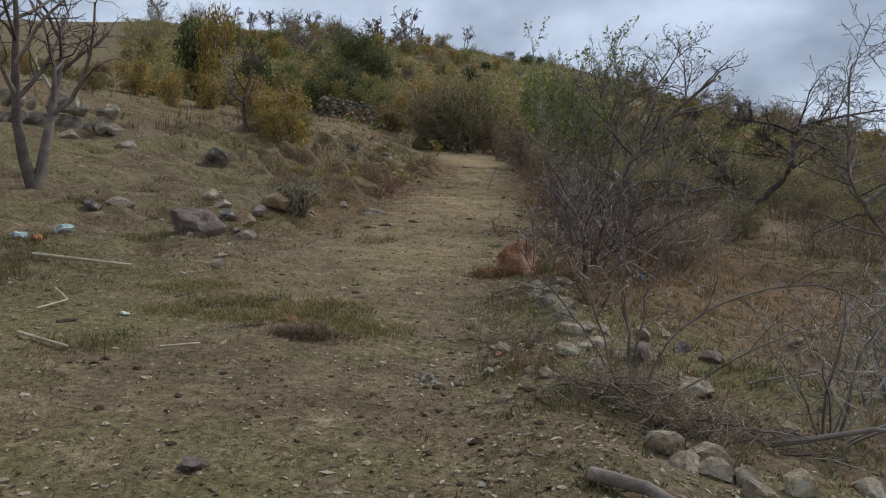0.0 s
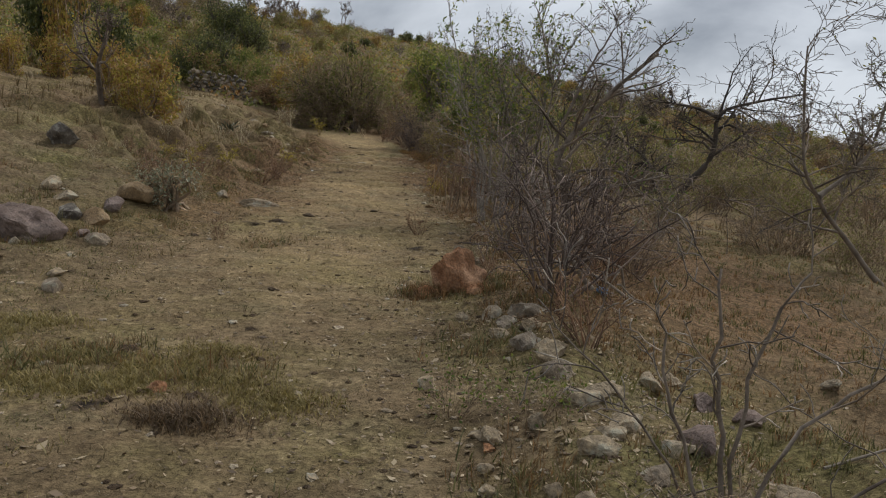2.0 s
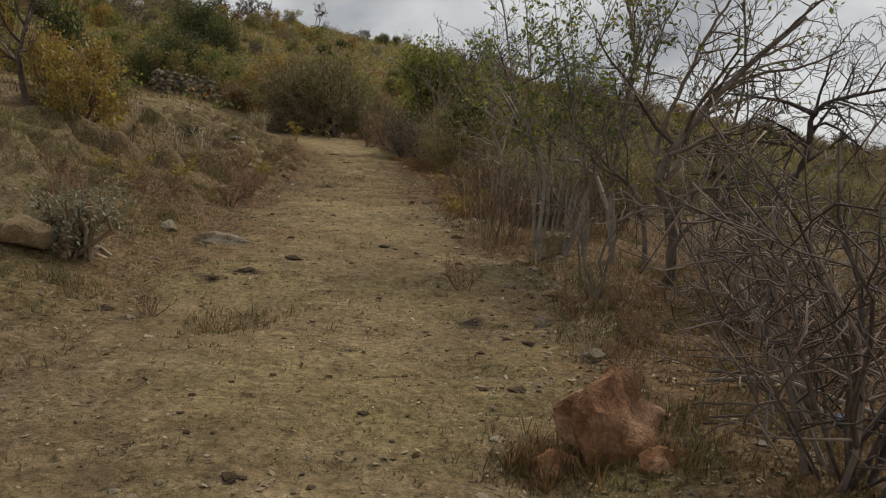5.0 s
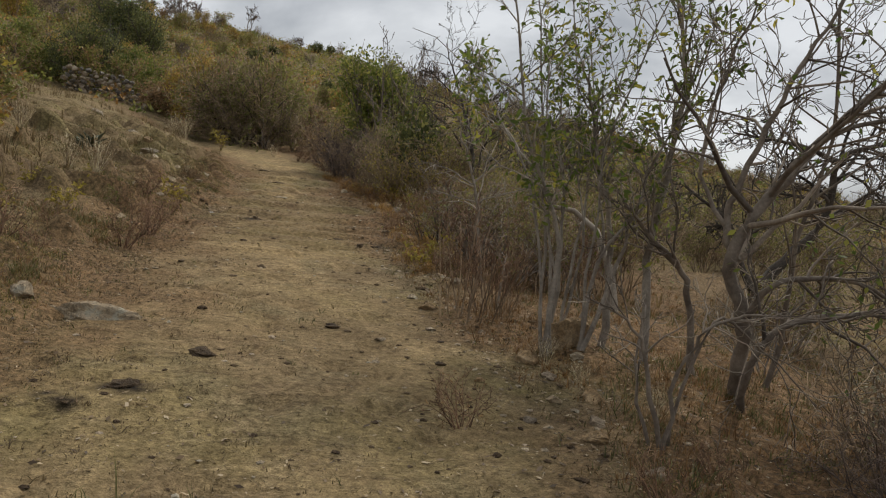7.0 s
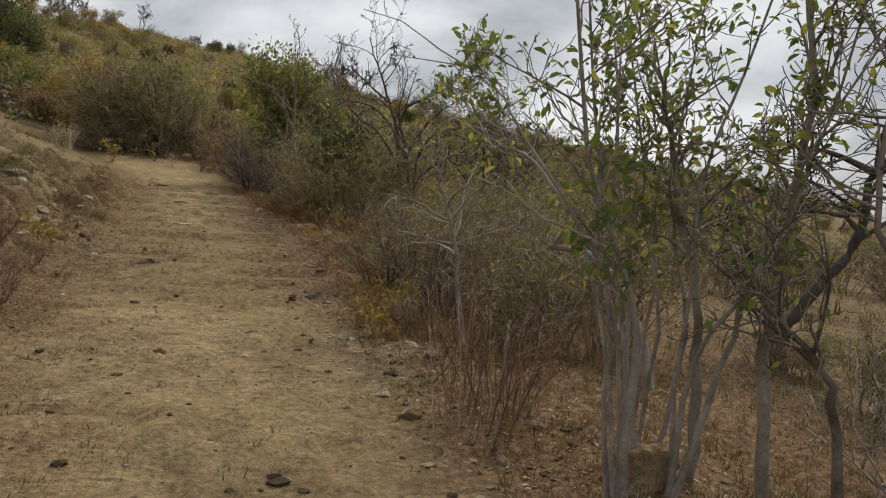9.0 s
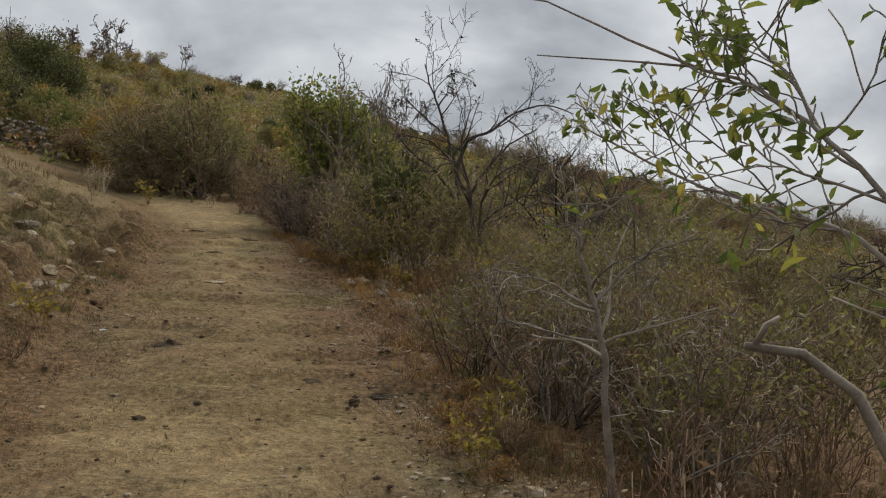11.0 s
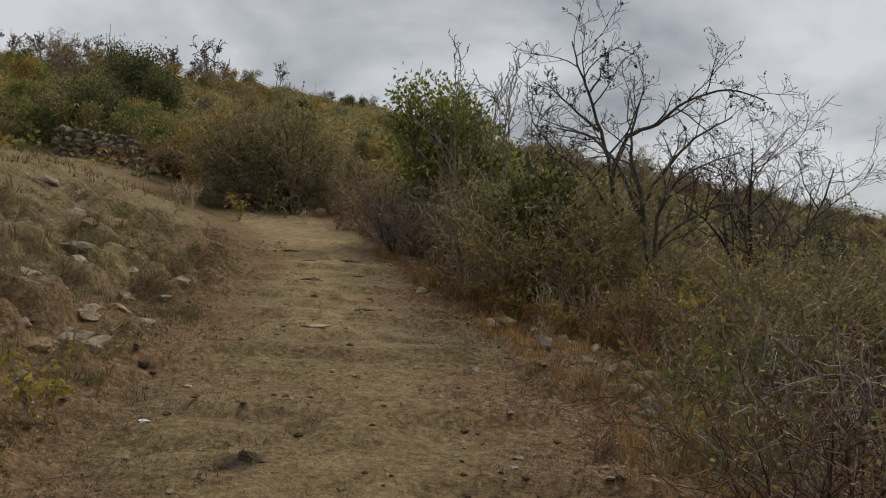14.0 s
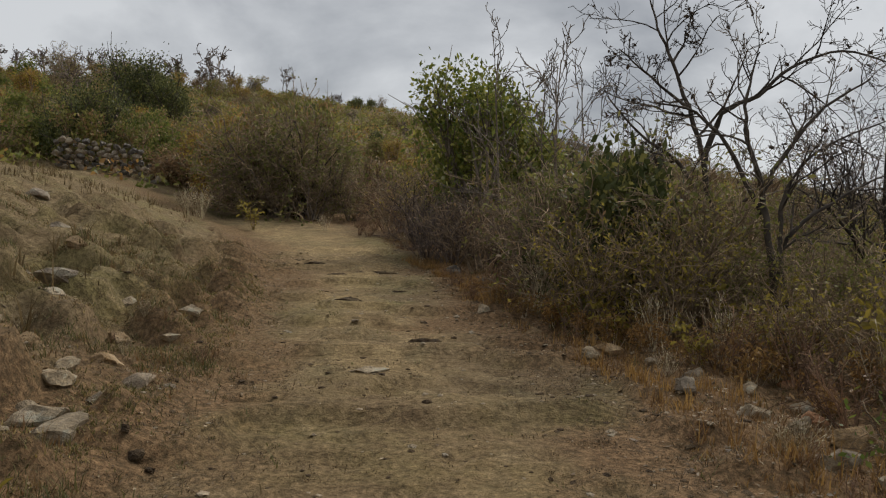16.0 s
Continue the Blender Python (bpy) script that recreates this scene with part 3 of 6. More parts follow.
KINDS = {
    "sparse": shrub_kind("bare_shrub", "sparse leafless grey-brown shrub with thin arching stems", 11, 10, 1.15, 1.15, dict(BARE, kids=(6, 3, 0), wiggle=(0.22, 0.25, 0.26), up=(-0.02, 0.0, 0.02), angle=(50, 50, 0)), M_BARKP, M_BARKP, r=0.011),
    "mauve": shrub_kind("bare_shrub", "dense leafless mauve-grey shrub with fanning twigs", 12, 26, 1.25, 1.15, DENSE, M_MAUVE, M_MAUVE, base=0.2, r=0.012),
    "brown": shrub_kind("bare_shrub", "dense leafless brown thicket shrub of fine twigs", 13, 18, 1.3, 0.9, DENSE, M_TWIG, M_TWIG, (M_RUST, 0.2, 0.05, 0.025, False), base=0.35, r=0.012),
    "rusty": shrub_kind("bare_shrub", "reddish-brown twiggy shrub with few withered leaves", 14, 18, 1.2, 0.9, DENSE, M_TWIGR, M_TWIGR, (M_RUST, 0.3, 0.05, 0.025, False), base=0.4, r=0.011),
    "dusky": shrub_kind("bare_shrub", "dense dark leafless thicket shrub of tangled twigs", 23, 20, 1.3, 1.0, DENSE, M_BARKD, M_TWIGR, (M_OLIVE, 0.3, 0.045, 0.025, False), base=0.35, r=0.012),
    "canes": shrub_kind("dry_canes", "upright dry brown canes growing in a clump", 15, 18, 1.25, 0.45, CANES, M_TWIG, M_TWIGR, (M_RUST, 0.08, 0.06, 0.022, False), base=0.45, r=0.011),
    "yellowish": shrub_kind("shrub", "twiggy brown shrub with scattered yellowing leaves", 16, 20, 1.5, 0.8, DENSE, M_TWIG, M_TWIG, (M_YELLOW, 0.75, 0.06, 0.03, False), base=0.3, r=0.012),
    "greenish": shrub_kind("shrub", "twiggy shrub with scattered olive-green leaves", 17, 20, 1.5, 0.85, DENSE, M_TWIG, M_TWIG, (M_OLIVE, 0.95, 0.06, 0.03, False), base=0.3, r=0.012),
    "dry_weed": shrub_kind("dry_weed", "small dry weed with wiry brown stems", 18, 14, 0.4, 0.3, dict(BARE, kids=(4, 2, 0), thin=0.002), M_TWIGR, M_TWIGR, (M_RUST, 0.3, 0.03, 0.012, False), base=0.05, r=0.004, category="weed"),
    "straw_weed": shrub_kind("dry_weed", "small straw-coloured weed with dry leaves", 19, 16, 0.5, 0.3, dict(CANES, kids=(3, 2, 0), thin=0.002), M_CANE, M_CANE, (M_STRAW, 0.5, 0.06, 0.014, False), base=0.06, r=0.004, category="weed"),
    "ochre_weed": shrub_kind("dry_weed", "dry weed with orange-yellow withered leaves", 24, 13, 0.45, 0.35, dict(CANES, kids=(4, 3, 0), thin=0.0022), M_CANE, M_TWIGR, (M_OCHRE, 0.8, 0.06, 0.026, True), base=0.1, r=0.004, category="weed"),
    "silver": bush_kind("silvery_shrub", "low silvery-green leafy shrub", 20, 900, M_SILVER, 0.05, 0.022, M_TWIG, 0.45, 0.55, "shrub", (M_RUST, 0.25)),
    "yellow_weed": shrub_kind("weed", "small weed with yellow-green leaves", 21, 9, 0.42, 0.3, dict(CANES, kids=(3, 2, 0), thin=0.002), M_TWIG, M_TWIG, (M_YELLOW, 0.8, 0.07, 0.035, True), base=0.05, r=0.004, category="weed"),
    "green_weed": shrub_kind("weed", "low green weed with small leaves", 22, 12, 0.5, 0.5, dict(BARE, kids=(4, 2, 0), thin=0.002), M_TWIG, M_TWIG, (M_GREEN, 0.7, 0.04, 0.022, False), base=0.08, r=0.004, category="weed"),
    "olive_bush": bush_kind("bush", "rounded olive-green bush on the hillside", 31, 2550, M_OLIVE, 0.1, 0.055, M_TWIG, 1.0, 1.1, "bush", (M_RUST, 0.3)),
    "green_bush": bush_kind("bush", "leafy green bush on the hillside", 32, 2890, M_GREEN, 0.1, 0.055, M_TWIG, 1.0, 1.2, "bush", (M_OLIVE, 0.45)),
    "dark_bush": bush_kind("bush", "dense dark green bush on the hillside", 33, 3060, M_DKGREEN, 0.1, 0.055, M_BARKD, 1.0, 1.05, "bush", (M_OLIVE, 0.2)),
    "yellow_bush": bush_kind("bush", "bush with yellowing autumn leaves", 34, 2550, M_YELLOW, 0.095, 0.045, M_TWIG, 0.8, 1.3, "bush", (M_OCHRE, 0.5)),
    "rust_bush": bush_kind("bush", "withered rust-brown bush on the dry slope", 35, 2210, M_RUST, 0.095, 0.045, M_TWIGR, 1.0, 0.9, "bush", (M_STRAW, 0.3), stemn=160),
    "twig_bush": shrub_kind("bare_bush", "large leafless grey-brown bush with dense branching", 36, 16, 2.4, 2.0, dict(DENSE, thin=0.008, kids=(9, 6, 0)), M_BARK, M_TWIG, (M_OLIVE, 0.3, 0.1, 0.05, False), base=0.3, r=0.03),
}


def bare_tree(seed, high, trunk_r, bark, twig, k=TREE, leaf=None, text="small leafless tree with fine upswept twigs", name="bare_tree", fork=2):
    def make():
        rng = random.Random(seed)
        tubes, spots = [Tubes(), Tubes(), Tubes()], []
        for i in range(fork):
            a = rng.uniform(0, 6.28)
            d = Vector((0.28 * math.cos(a), 0.28 * math.sin(a), 1)).normalized()
            grow(rng, tubes, spots, Vector((0.05 * math.cos(a), 0.05 * math.sin(a), 0)), d, high * rng.uniform(0.55, 0.7), trunk_r, 0, k)
        out = [("trunk", tubes[0].mesh("trunk", bark), ""), ("branchwork", tubes[1].mesh("branchwork", bark), ""), ("crown", tubes[2].mesh("crown", twig), "")]
        if leaf:
            mat, share, long, w, fold = leaf
            picked = [q for q in spots if rng.random() < share]
            out.append(("foliage", leaves_mesh("foliage", picked, mat, long, w, seed, fold=fold), ""))
        return out, name, text, "tree"
    return make


def agave_kind():
    """A rosette of stiff, thick, pointed leaves."""
    rng, v, f = random.Random(38), [], []
    for i in range(15):
        a, up, le = i * 2.4 + rng.gauss(0, 0.15), rng.uniform(0.5, 1.35), rng.uniform(0.3, 0.46)
        d = Vector((math.cos(a) * math.cos(up), math.sin(a) * math.cos(up), math.sin(up)))
        side = Vector((-math.sin(a), math.cos(a), 0))
        nrm = side.cross(d)
        o = len(v)
        for t, w in ((0, 0.03), (0.35, 0.045), (0.75, 0.03), (1, 0.002)):
            p = d * le * t + Vector((0, 0, 0.03 - 0.06 * t * t))
            for q in (p - side * w + nrm * -w * 0.4, p + nrm * w * 0.25, p + side * w + nrm * -w * 0.4, p - nrm * w * 0.75):
                v.append(q[:])
        for k in range(3):
            for j in range(4):
                b, c = o + 4 * k + j, o + 4 * k + (j + 1) % 4
                f.append((b, c, c + 4, b + 4))
    return [("foliage", mesh_from("foliage", v, f, M_AGAVE, True), "")], "agave", "small dark grey-green agave with stiff pointed leaves", "plant"


KINDS["dark_dome"] = bush_kind("bush", "dense rounded dark green bush on the hillside", 39, 8500, M_DKGREEN, 0.05, 0.028, M_BARKD, 1.0, 1.05, "bush", (M_OLIVE, 0.18), 20)
KINDS["agave"] = agave_kind
KINDS["ridge_tree"] = bare_tree(41, 4.5, 0.08, M_BARK, M_MAUVE, FARTREE, None, "leafless tree on the ridge of the hill")
KINDS["ridge_tree2"] = bare_tree(42, 4.0, 0.08, M_BARK, M_MAUVE, FARTREE, None, "leafless spreading tree on the hill", fork=3)
KINDS["bare_tree"] = bare_tree(43, 5.4, 0.05, M_BARKD, M_BARKD, dict(TREE, angle=(52, 50, 45, 0), up=(0.03, 0.03, 0.02, 0.01), wiggle=(0.16, 0.2, 0.24, 0.26), kids=(8, 7, 4, 0), tip=0.25), (M_POD, 0.1, 0.06, 0.03, False), "leafless dark tree with curled dry pods at its tips", fork=3)
KINDS["sapling"] = bare_tree(44, 4.2, 0.018, M_BARK, M_BARK, dict(TREE, angle=(28, 35, 40, 0), kids=(8, 4, 2, 0), thin=0.005, ratio=(0.4, 0.5, 0.5, 0)), None, "slender leafless sapling among dry scrub", "sapling", 1)
KINDS["left_tree"] = bare_tree(45, 4.6, 0.09, M_BARK, M_MAUVE, dict(TREE, thin=0.005), None, "leafless forked tree with grey-brown bark", fork=2)
KINDS["small_tree"] = bare_tree(46, 3.4, 0.075, M_BARK, M_MAUVE, dict(TREE, thin=0.006, kids=(8, 7, 4, 0)), None, "small leafless tree with a dense round crown", fork=1)
KINDS["green_tree"] = bush_kind("leafy_tree", "leafy green small tree beside the path", 47, 8500, M_LIME, 0.085, 0.042, M_BARK, 1.1, 2.2, "tree", (M_GREEN, 0.25), 30, 120, low=0.45, taper=0.4)


def guided(name, text, limbs, k, bark, twig, seed, leaf=None, start=0.3, category="tree"):
    """A tree whose main limbs follow given lines; side shoots grow from them."""
    rng = random.Random(seed)
    base = Vector(limbs[0][0][0])
    root = new(name)
    root.location = base
    fine, spots = [Tubes(), Tubes(), Tubes(), Tubes()], []
    for pts, r0, r1 in limbs:
        raw = [Vector(p) - base for p in pts]
        fine_pts = []
        for i in range(len(raw) - 1):
            a, b = raw[i], raw[i + 1]
            p0, p3 = raw[max(i - 1, 0)], raw[min(i + 2, len(raw) - 1)]
            for s in range(4):
                t = s / 4
                q = 0.5 * ((2 * a) + (b - p0) * t + (2 * p0 - 5 * a + 4 * b - p3) * t * t + (3 * a - p0 - 3 * b + p3) * t ** 3)
                fine_pts.append(q + Vector((rng.gauss(0, 0.012), rng.gauss(0, 0.012), 0)))
        fine_pts.append(raw[-1])
        n = len(fine_pts) - 1
        radii = [r0 + (r1 - r0) * (i / n) ** 0.8 for i in range(n + 1)]
        radii[0] *= 1.25
        limb = Tubes()
        limb.add(fine_pts, [r * rng.uniform(0.92, 1.08) for r in radii], 9)
        part("limb", limb.mesh("limb", bark), root)
        ways = [(fine_pts[min(i + 1, n)] - fine_pts[max(i - 1, 0)]).normalized() for i in range(n + 1)]
        length = sum((fine_pts[i + 1] - fine_pts[i]).length for i in range(n))
        shoots(rng, fine, spots, fine_pts, ways, radii, length, 0, k, start)
    tagged(part("branchwork", fine[1].mesh("branchwork", bark), root), kind="stuff")
    if fine[2].v:
        tagged(part("crown", fine[2].mesh("crown", twig), root), kind="stuff")
    if fine[3].v:
        tagged(part("outer_crown", fine[3].mesh("outer_crown", twig), root), kind="stuff")
    if leaf:
        mat, share, long, w, fold = leaf
        picked = [q for q in spots if rng.random() < share]
        tagged(part("foliage", leaves_mesh("foliage", picked, mat, long, w, seed, fold=fold, spread=0.02), root), kind="stuff")
    return tagged(root, text, category)


def g(x, y, dz=0.0):
    return (x, y, hz(x, y) + dz)

# ---- right of the path, near to far ----
KS = dict(TREE, seg=(6, 5, 4), kids=(6, 4, 0), ratio=(0.38, 0.5, 0), up=(0, 0.0, 0.02), angle=(50, 48, 0), thin=0.003, wiggle=(0.1, 0.2, 0.24))
guided("bare_shrub", "leafless shrub with crooked grey stems beside the path", [
    ([g(2.28, 4.08, -0.06), (2.22, 4.08, 0.95), (2.16, 4.05, 1.25), (2.14, 4.05, 1.6)], 0.013, 0.0049),
    ([g(2.2, 4.05, -0.06), (2.1, 4.05, 0.85), (1.96, 4.05, 1.2), (1.92, 4.05, 1.45)], 0.0099, 0.0042),
    ([g(2.3, 4.1, -0.06), (2.28, 4.1, 0.95), (2.36, 4.08, 1.38), (2.5, 4.1, 1.6)], 0.0112, 0.0042),
    ([g(2.34, 4.05, -0.06), (2.45, 4.05, 0.92), (2.8, 4.1, 1.2), (3.3, 4.2, 1.32), (3.7, 4.3, 1.2)], 0.0105, 0.0042),
    ([g(2.36, 4.0, -0.06), (2.75, 4.0, 0.8), (3.2, 4.1, 1.05), (3.6, 4.3, 1.1)], 0.0087, 0.0035),
    ([g(2.2, 4.1, -0.06), (2.0, 4.2, 0.85), (1.75, 4.2, 1.15), (1.5, 4.3, 1.4)], 0.0074, 0.0028),
], KS, M_BARK, M_BARKP, 65, None, 0.35, "shrub")
guided("dead_shrub", "dead shrub with a pale thick stem and radiating branches", [
    ([g(1.62, 16.5, -0.06), (1.5, 16.5, 2.1), (1.36, 16.48, 2.6), (1.2, 16.45, 2.95)], 0.028, 0.008),
    ([(1.4, 16.5, 2.4), (1.1, 16.5, 2.55), (0.78, 16.5, 2.6)], 0.011, 0.004),
    ([(1.42, 16.5, 2.4), (1.62, 16.5, 2.65), (1.95, 16.4, 2.85)], 0.013, 0.004),
    ([(1.48, 16.5, 2.2), (1.7, 16.4, 2.3), (2.1, 16.3, 2.45)], 0.011, 0.004),
    ([(1.46, 16.5, 2.2), (1.15, 16.6, 2.25), (0.9, 16.7, 2.3)], 0.009, 0.004),
], dict(KS, kids=(8, 4, 0)), M_BARKP, M_BARKP, 66, None, 0.3, "shrub")
plant("sparse", 3.5, 4.3, 0.9, 140)
plant("sparse", 4.3, 5.3, 1.0, 250)
plant("mauve", 2.05, 7.7, 1.05, 40)
plant("dry_weed", 2.1, 6.25, 1.3, 0)
plant("brown", 3.3, 10.1, 0.6, 160)
plant("brown", 3.3, 11.3, 0.7, 60)
plant("rusty", 2.75, 9.3, 0.6, 75)

KT = dict(TREE, kids=(12, 6, 4, 0), wiggle=(0.16, 0.22, 0.26, 0.28), thin=0.0036, ratio=(0.42, 0.55, 0.5, 0), up=(0, 0.05, 0.04, 0.03))
guided("forked_tree", "grey-barked forked tree with a leaning limb and bare crossing branches", [
    ([g(2.95, 12.75, -0.1), (2.87, 12.6, 1.3), (2.79, 12.5, 1.64), (2.66, 12.5, 2.05), (2.83, 12.5, 2.44), (3.11, 12.5, 2.81), (3.49, 12.5, 3.22), (3.95, 12.55, 3.65)], 0.06, 0.026),
    ([(2.67, 12.5, 2.02), (2.63, 12.6, 2.31), (2.69, 12.6, 2.58), (2.89, 12.6, 3.09), (3.01, 12.6, 3.4), (3.24, 12.6, 3.8), (3.4, 12.7, 4.2)], 0.03, 0.01),
    ([(2.78, 12.5, 1.6), (2.87, 12.3, 1.89), (3.17, 12.3, 1.97), (3.5, 12.3, 1.96), (3.84, 12.3, 1.83)], 0.028, 0.012),
    ([g(2.85, 12.5, -0.1), (2.76, 12.25, 1.36), (2.99, 12.2, 1.67), (3.48, 12.2, 1.77), (4.1, 12.2, 1.95)], 0.034, 0.014),
    ([g(3.35, 13.1, -0.1), (3.45, 13.1, 1.4), (3.42, 13.0, 2.2), (3.6, 13.0, 3.0), (3.5, 13.0, 4.0)], 0.03, 0.01),
    ([g(2.8, 13.2, -0.08), (2.7, 13.2, 1.7), (2.53, 13.2, 1.95), (2.25, 13.2, 2.18), (2.02, 13.2, 2.45)], 0.034, 0.01),
    ([(2.64, 12.55, 2.2), (2.5, 12.8, 2.6), (2.6, 12.9, 3.2), (2.85, 13.0, 3.9)], 0.02, 0.008),
], dict(KT, kids=(12, 6, 3, 0)), M_BARK, M_BARK, 61, (M_BIGLEAF, 0.1, 0.07, 0.035, False), 0.35)
guided("bare_shrub", "leafless shrub with pale arching twigs at the path's edge", [
    ([g(1.89, 11.56, -0.05), (1.77, 11.56, 1.37), (1.66, 11.56, 1.64), (1.35, 11.56, 1.8)], 0.018, 0.005),
    ([g(1.9, 11.56, -0.05), (1.94, 11.56, 1.41), (2.09, 11.56, 1.67), (2.31, 11.56, 1.77), (2.54, 11.56, 1.77)], 0.016, 0.005),
    ([g(1.93, 11.6, -0.05), (2.12, 11.6, 1.71), (2.46, 11.6, 1.57), (2.85, 11.6, 1.25)], 0.013, 0.004),
    ([g(1.86, 11.6, -0.05), (1.75, 11.7, 1.3), (1.8, 11.8, 1.75)], 0.014, 0.005),
], dict(KS, kids=(8, 4, 0)), M_BARK, M_DEAD, 67, None, 0.4, "shrub")

KL = dict(TREE, seg=(6, 5, 4), kids=(15, 6, 0), ratio=(0.19, 0.5, 0), up=(0, 0.05, -0.02), angle=(36, 42, 0), thin=0.003, leaf_from=1)
stems = []
srng = random.Random(5)
for i in range(10):
    a = srng.uniform(-0.4, 6.0)
    lean, h = srng.uniform(0.15, 1.0), srng.uniform(2.2, 3.3)
    bx, by = 1.8 + 0.16 * math.cos(a), 13.5 + 0.16 * math.sin(a)
    stems.append(([g(bx, by, -0.08), (bx + 0.15 * lean * math.cos(a) + srng.gauss(0, 0.07), by + 0.15 * lean * math.sin(a), 1.2 + 0.25 * h), (bx + 0.45 * lean * math.cos(a) + srng.gauss(0, 0.1), by + 0.45 * lean * math.sin(a), 1.2 + 0.55 * h), (bx + lean * math.cos(a), by + lean * math.sin(a), 1.2 + h)], srng.uniform(0.014, 0.03), 0.005))
stems.append(([g(1.72, 13.45, -0.08), (1.6, 13.65, 2.2), (1.36, 14.1, 2.8), (1.3, 14.5, 2.93), (1.2, 15.1, 3.08), (1.0, 15.75, 3.35)], 0.014, 0.004))
stems.append(([g(1.65, 13.42, -0.08), (1.45, 13.55, 2.3), (1.18, 13.9, 2.95), (1.13, 14.3, 3.25), (1.02, 14.75, 3.45)], 0.013, 0.005))
stems.append(([g(2.5, 13.4, -0.08), (2.42, 13.4, 1.7), (2.43, 13.4, 2.04), (2.48, 13.4, 2.47), (2.53, 13.4, 2.98), (2.54, 13.4, 3.42), (2.44, 13.4, 3.85), (2.3, 13.4, 4.3)], 0.04, 0.012))
stems.append(([g(2.2, 13.7, -0.08), (2.22, 13.7, 1.6), (2.17, 13.7, 2.03), (2.02, 13.7, 2.63), (1.91, 13.7, 3.04), (1.78, 13.7, 3.47)], 0.038, 0.01))
guided("leafy_shrub", "tall pale-stemmed shrub with broad green leaves beside the path", stems, KL, M_BARKP, M_BARKP, 62, (M_BIGLEAF, 0.42, 0.07, 0.031, True), 0.48, "shrub")

KB = dict(TREE, kids=(19, 9, 4, 0), tip=0.25, wiggle=(0.16, 0.24, 0.28, 0.3), ratio=(0.36, 0.5, 0.5, 0), up=(0, 0.0, 0.02, 0.02), angle=(60, 55, 50, 0), thin=0.0045)
guided("twisted_tree", "twisted dark-barked tree with a flat leafless crown", [
    ([g(5.66, 17.6, -0.1), (5.68, 17.6, 1.35), (6.15, 17.6, 1.95), (6.5, 17.5, 2.5), (6.52, 17.4, 3.25), (7.2, 17.2, 3.55), (8.1, 17.0, 3.75)], 0.11, 0.014),
    ([(6.52, 17.4, 3.2), (6.0, 17.6, 3.4), (5.2, 17.9, 3.5)], 0.05, 0.012),
    ([(5.67, 17.6, 1.25), (5.42, 17.7, 1.75), (5.25, 17.8, 2.25), (4.6, 18.1, 2.75)], 0.065, 0.015),
], KB, M_BARKD, M_BARKD, 63, None, 0.45)
guided("crooked_tree", "crooked leafless tree with dark leaning trunk", [
    ([g(7.4, 12.2, -0.1), (7.0, 12.2, 0.9), (6.2, 12.1, 1.8), (5.9, 12.0, 2.4), (5.8, 12.0, 3.8)], 0.052, 0.012),
    ([(6.2, 12.1, 1.8), (6.9, 12.3, 2.4), (7.3, 12.5, 3.6)], 0.04, 0.015),
], KB, M_BARK, M_BARK, 64, (M_OLIVE, 0.03, 0.07, 0.03, False), 0.35)
for x, y, s, a in ((4.0, 12.6, 0.8, 120), (3.7, 13.7, 0.9, 300)):
    plant("sparse", x, y, s, a, label="sparse pale-stemmed leafless shrub among the trees", group="bare shrubs under the forked tree")
plant("sapling", 4.4, 11.2, 0.36, 10, label="thin dark leafless sapling among dry grass")
plant("silver", 3.75, 12.0, 0.9, 30)
plant("sapling", 5.6, 13.6, 0.45, 80)
plant("brown", 6.6, 14.2, 0.8, 20)
plant("greenish", 7.6, 15.6, 0.9, 60)
plant("greenish", 5.0, 15.5, 0.6, 60)

trng = random.Random(77)
for x, y, s in ((1.15, 14.7, 0.8), (1.6, 15.0, 0.6), (2.9, 16.4, 0.6)):
    plant("canes", x, y, s, trng.uniform(0, 360), group="canes beside the path")
for x, y, s, a in ((2.1, 16.9, 0.95, 120), (1.7, 18.0, 0.8, 200), (2.4, 18.4, 1.0, 300), (2.9, 17.4, 1.0, 70), (1.7, 19.4, 0.9, 10), (3.0, 19.8, 1.1, 160), (2.2, 21.0, 0.9, 250)):
    plant("sparse", x, y, s, a, label="sparse pale-stemmed leafless shrub in the thicket", group="bare shrubs in the thicket")
cut = Tubes()
cut.add([Vector(p) for p in (g(3.0, 15.6, -0.05), (2.95, 15.75, 1.55), (2.8, 16.0, 2.02), (2.55, 16.15, 2.22), (2.25, 16.26, 2.24))], [0.042, 0.038, 0.034, 0.03, 0.025], 8)
cut.add([Vector(p) for p in ((2.3, 16.24, 2.24), (2.34, 16.2, 2.37), (2.42, 16.2, 2.42))], [0.022, 0.018, 0.012], 6)
tagged(new("broken_branch", cut.mesh("broken_branch", M_DEAD)), "bent bleached dead branch with a broken end", "branch")

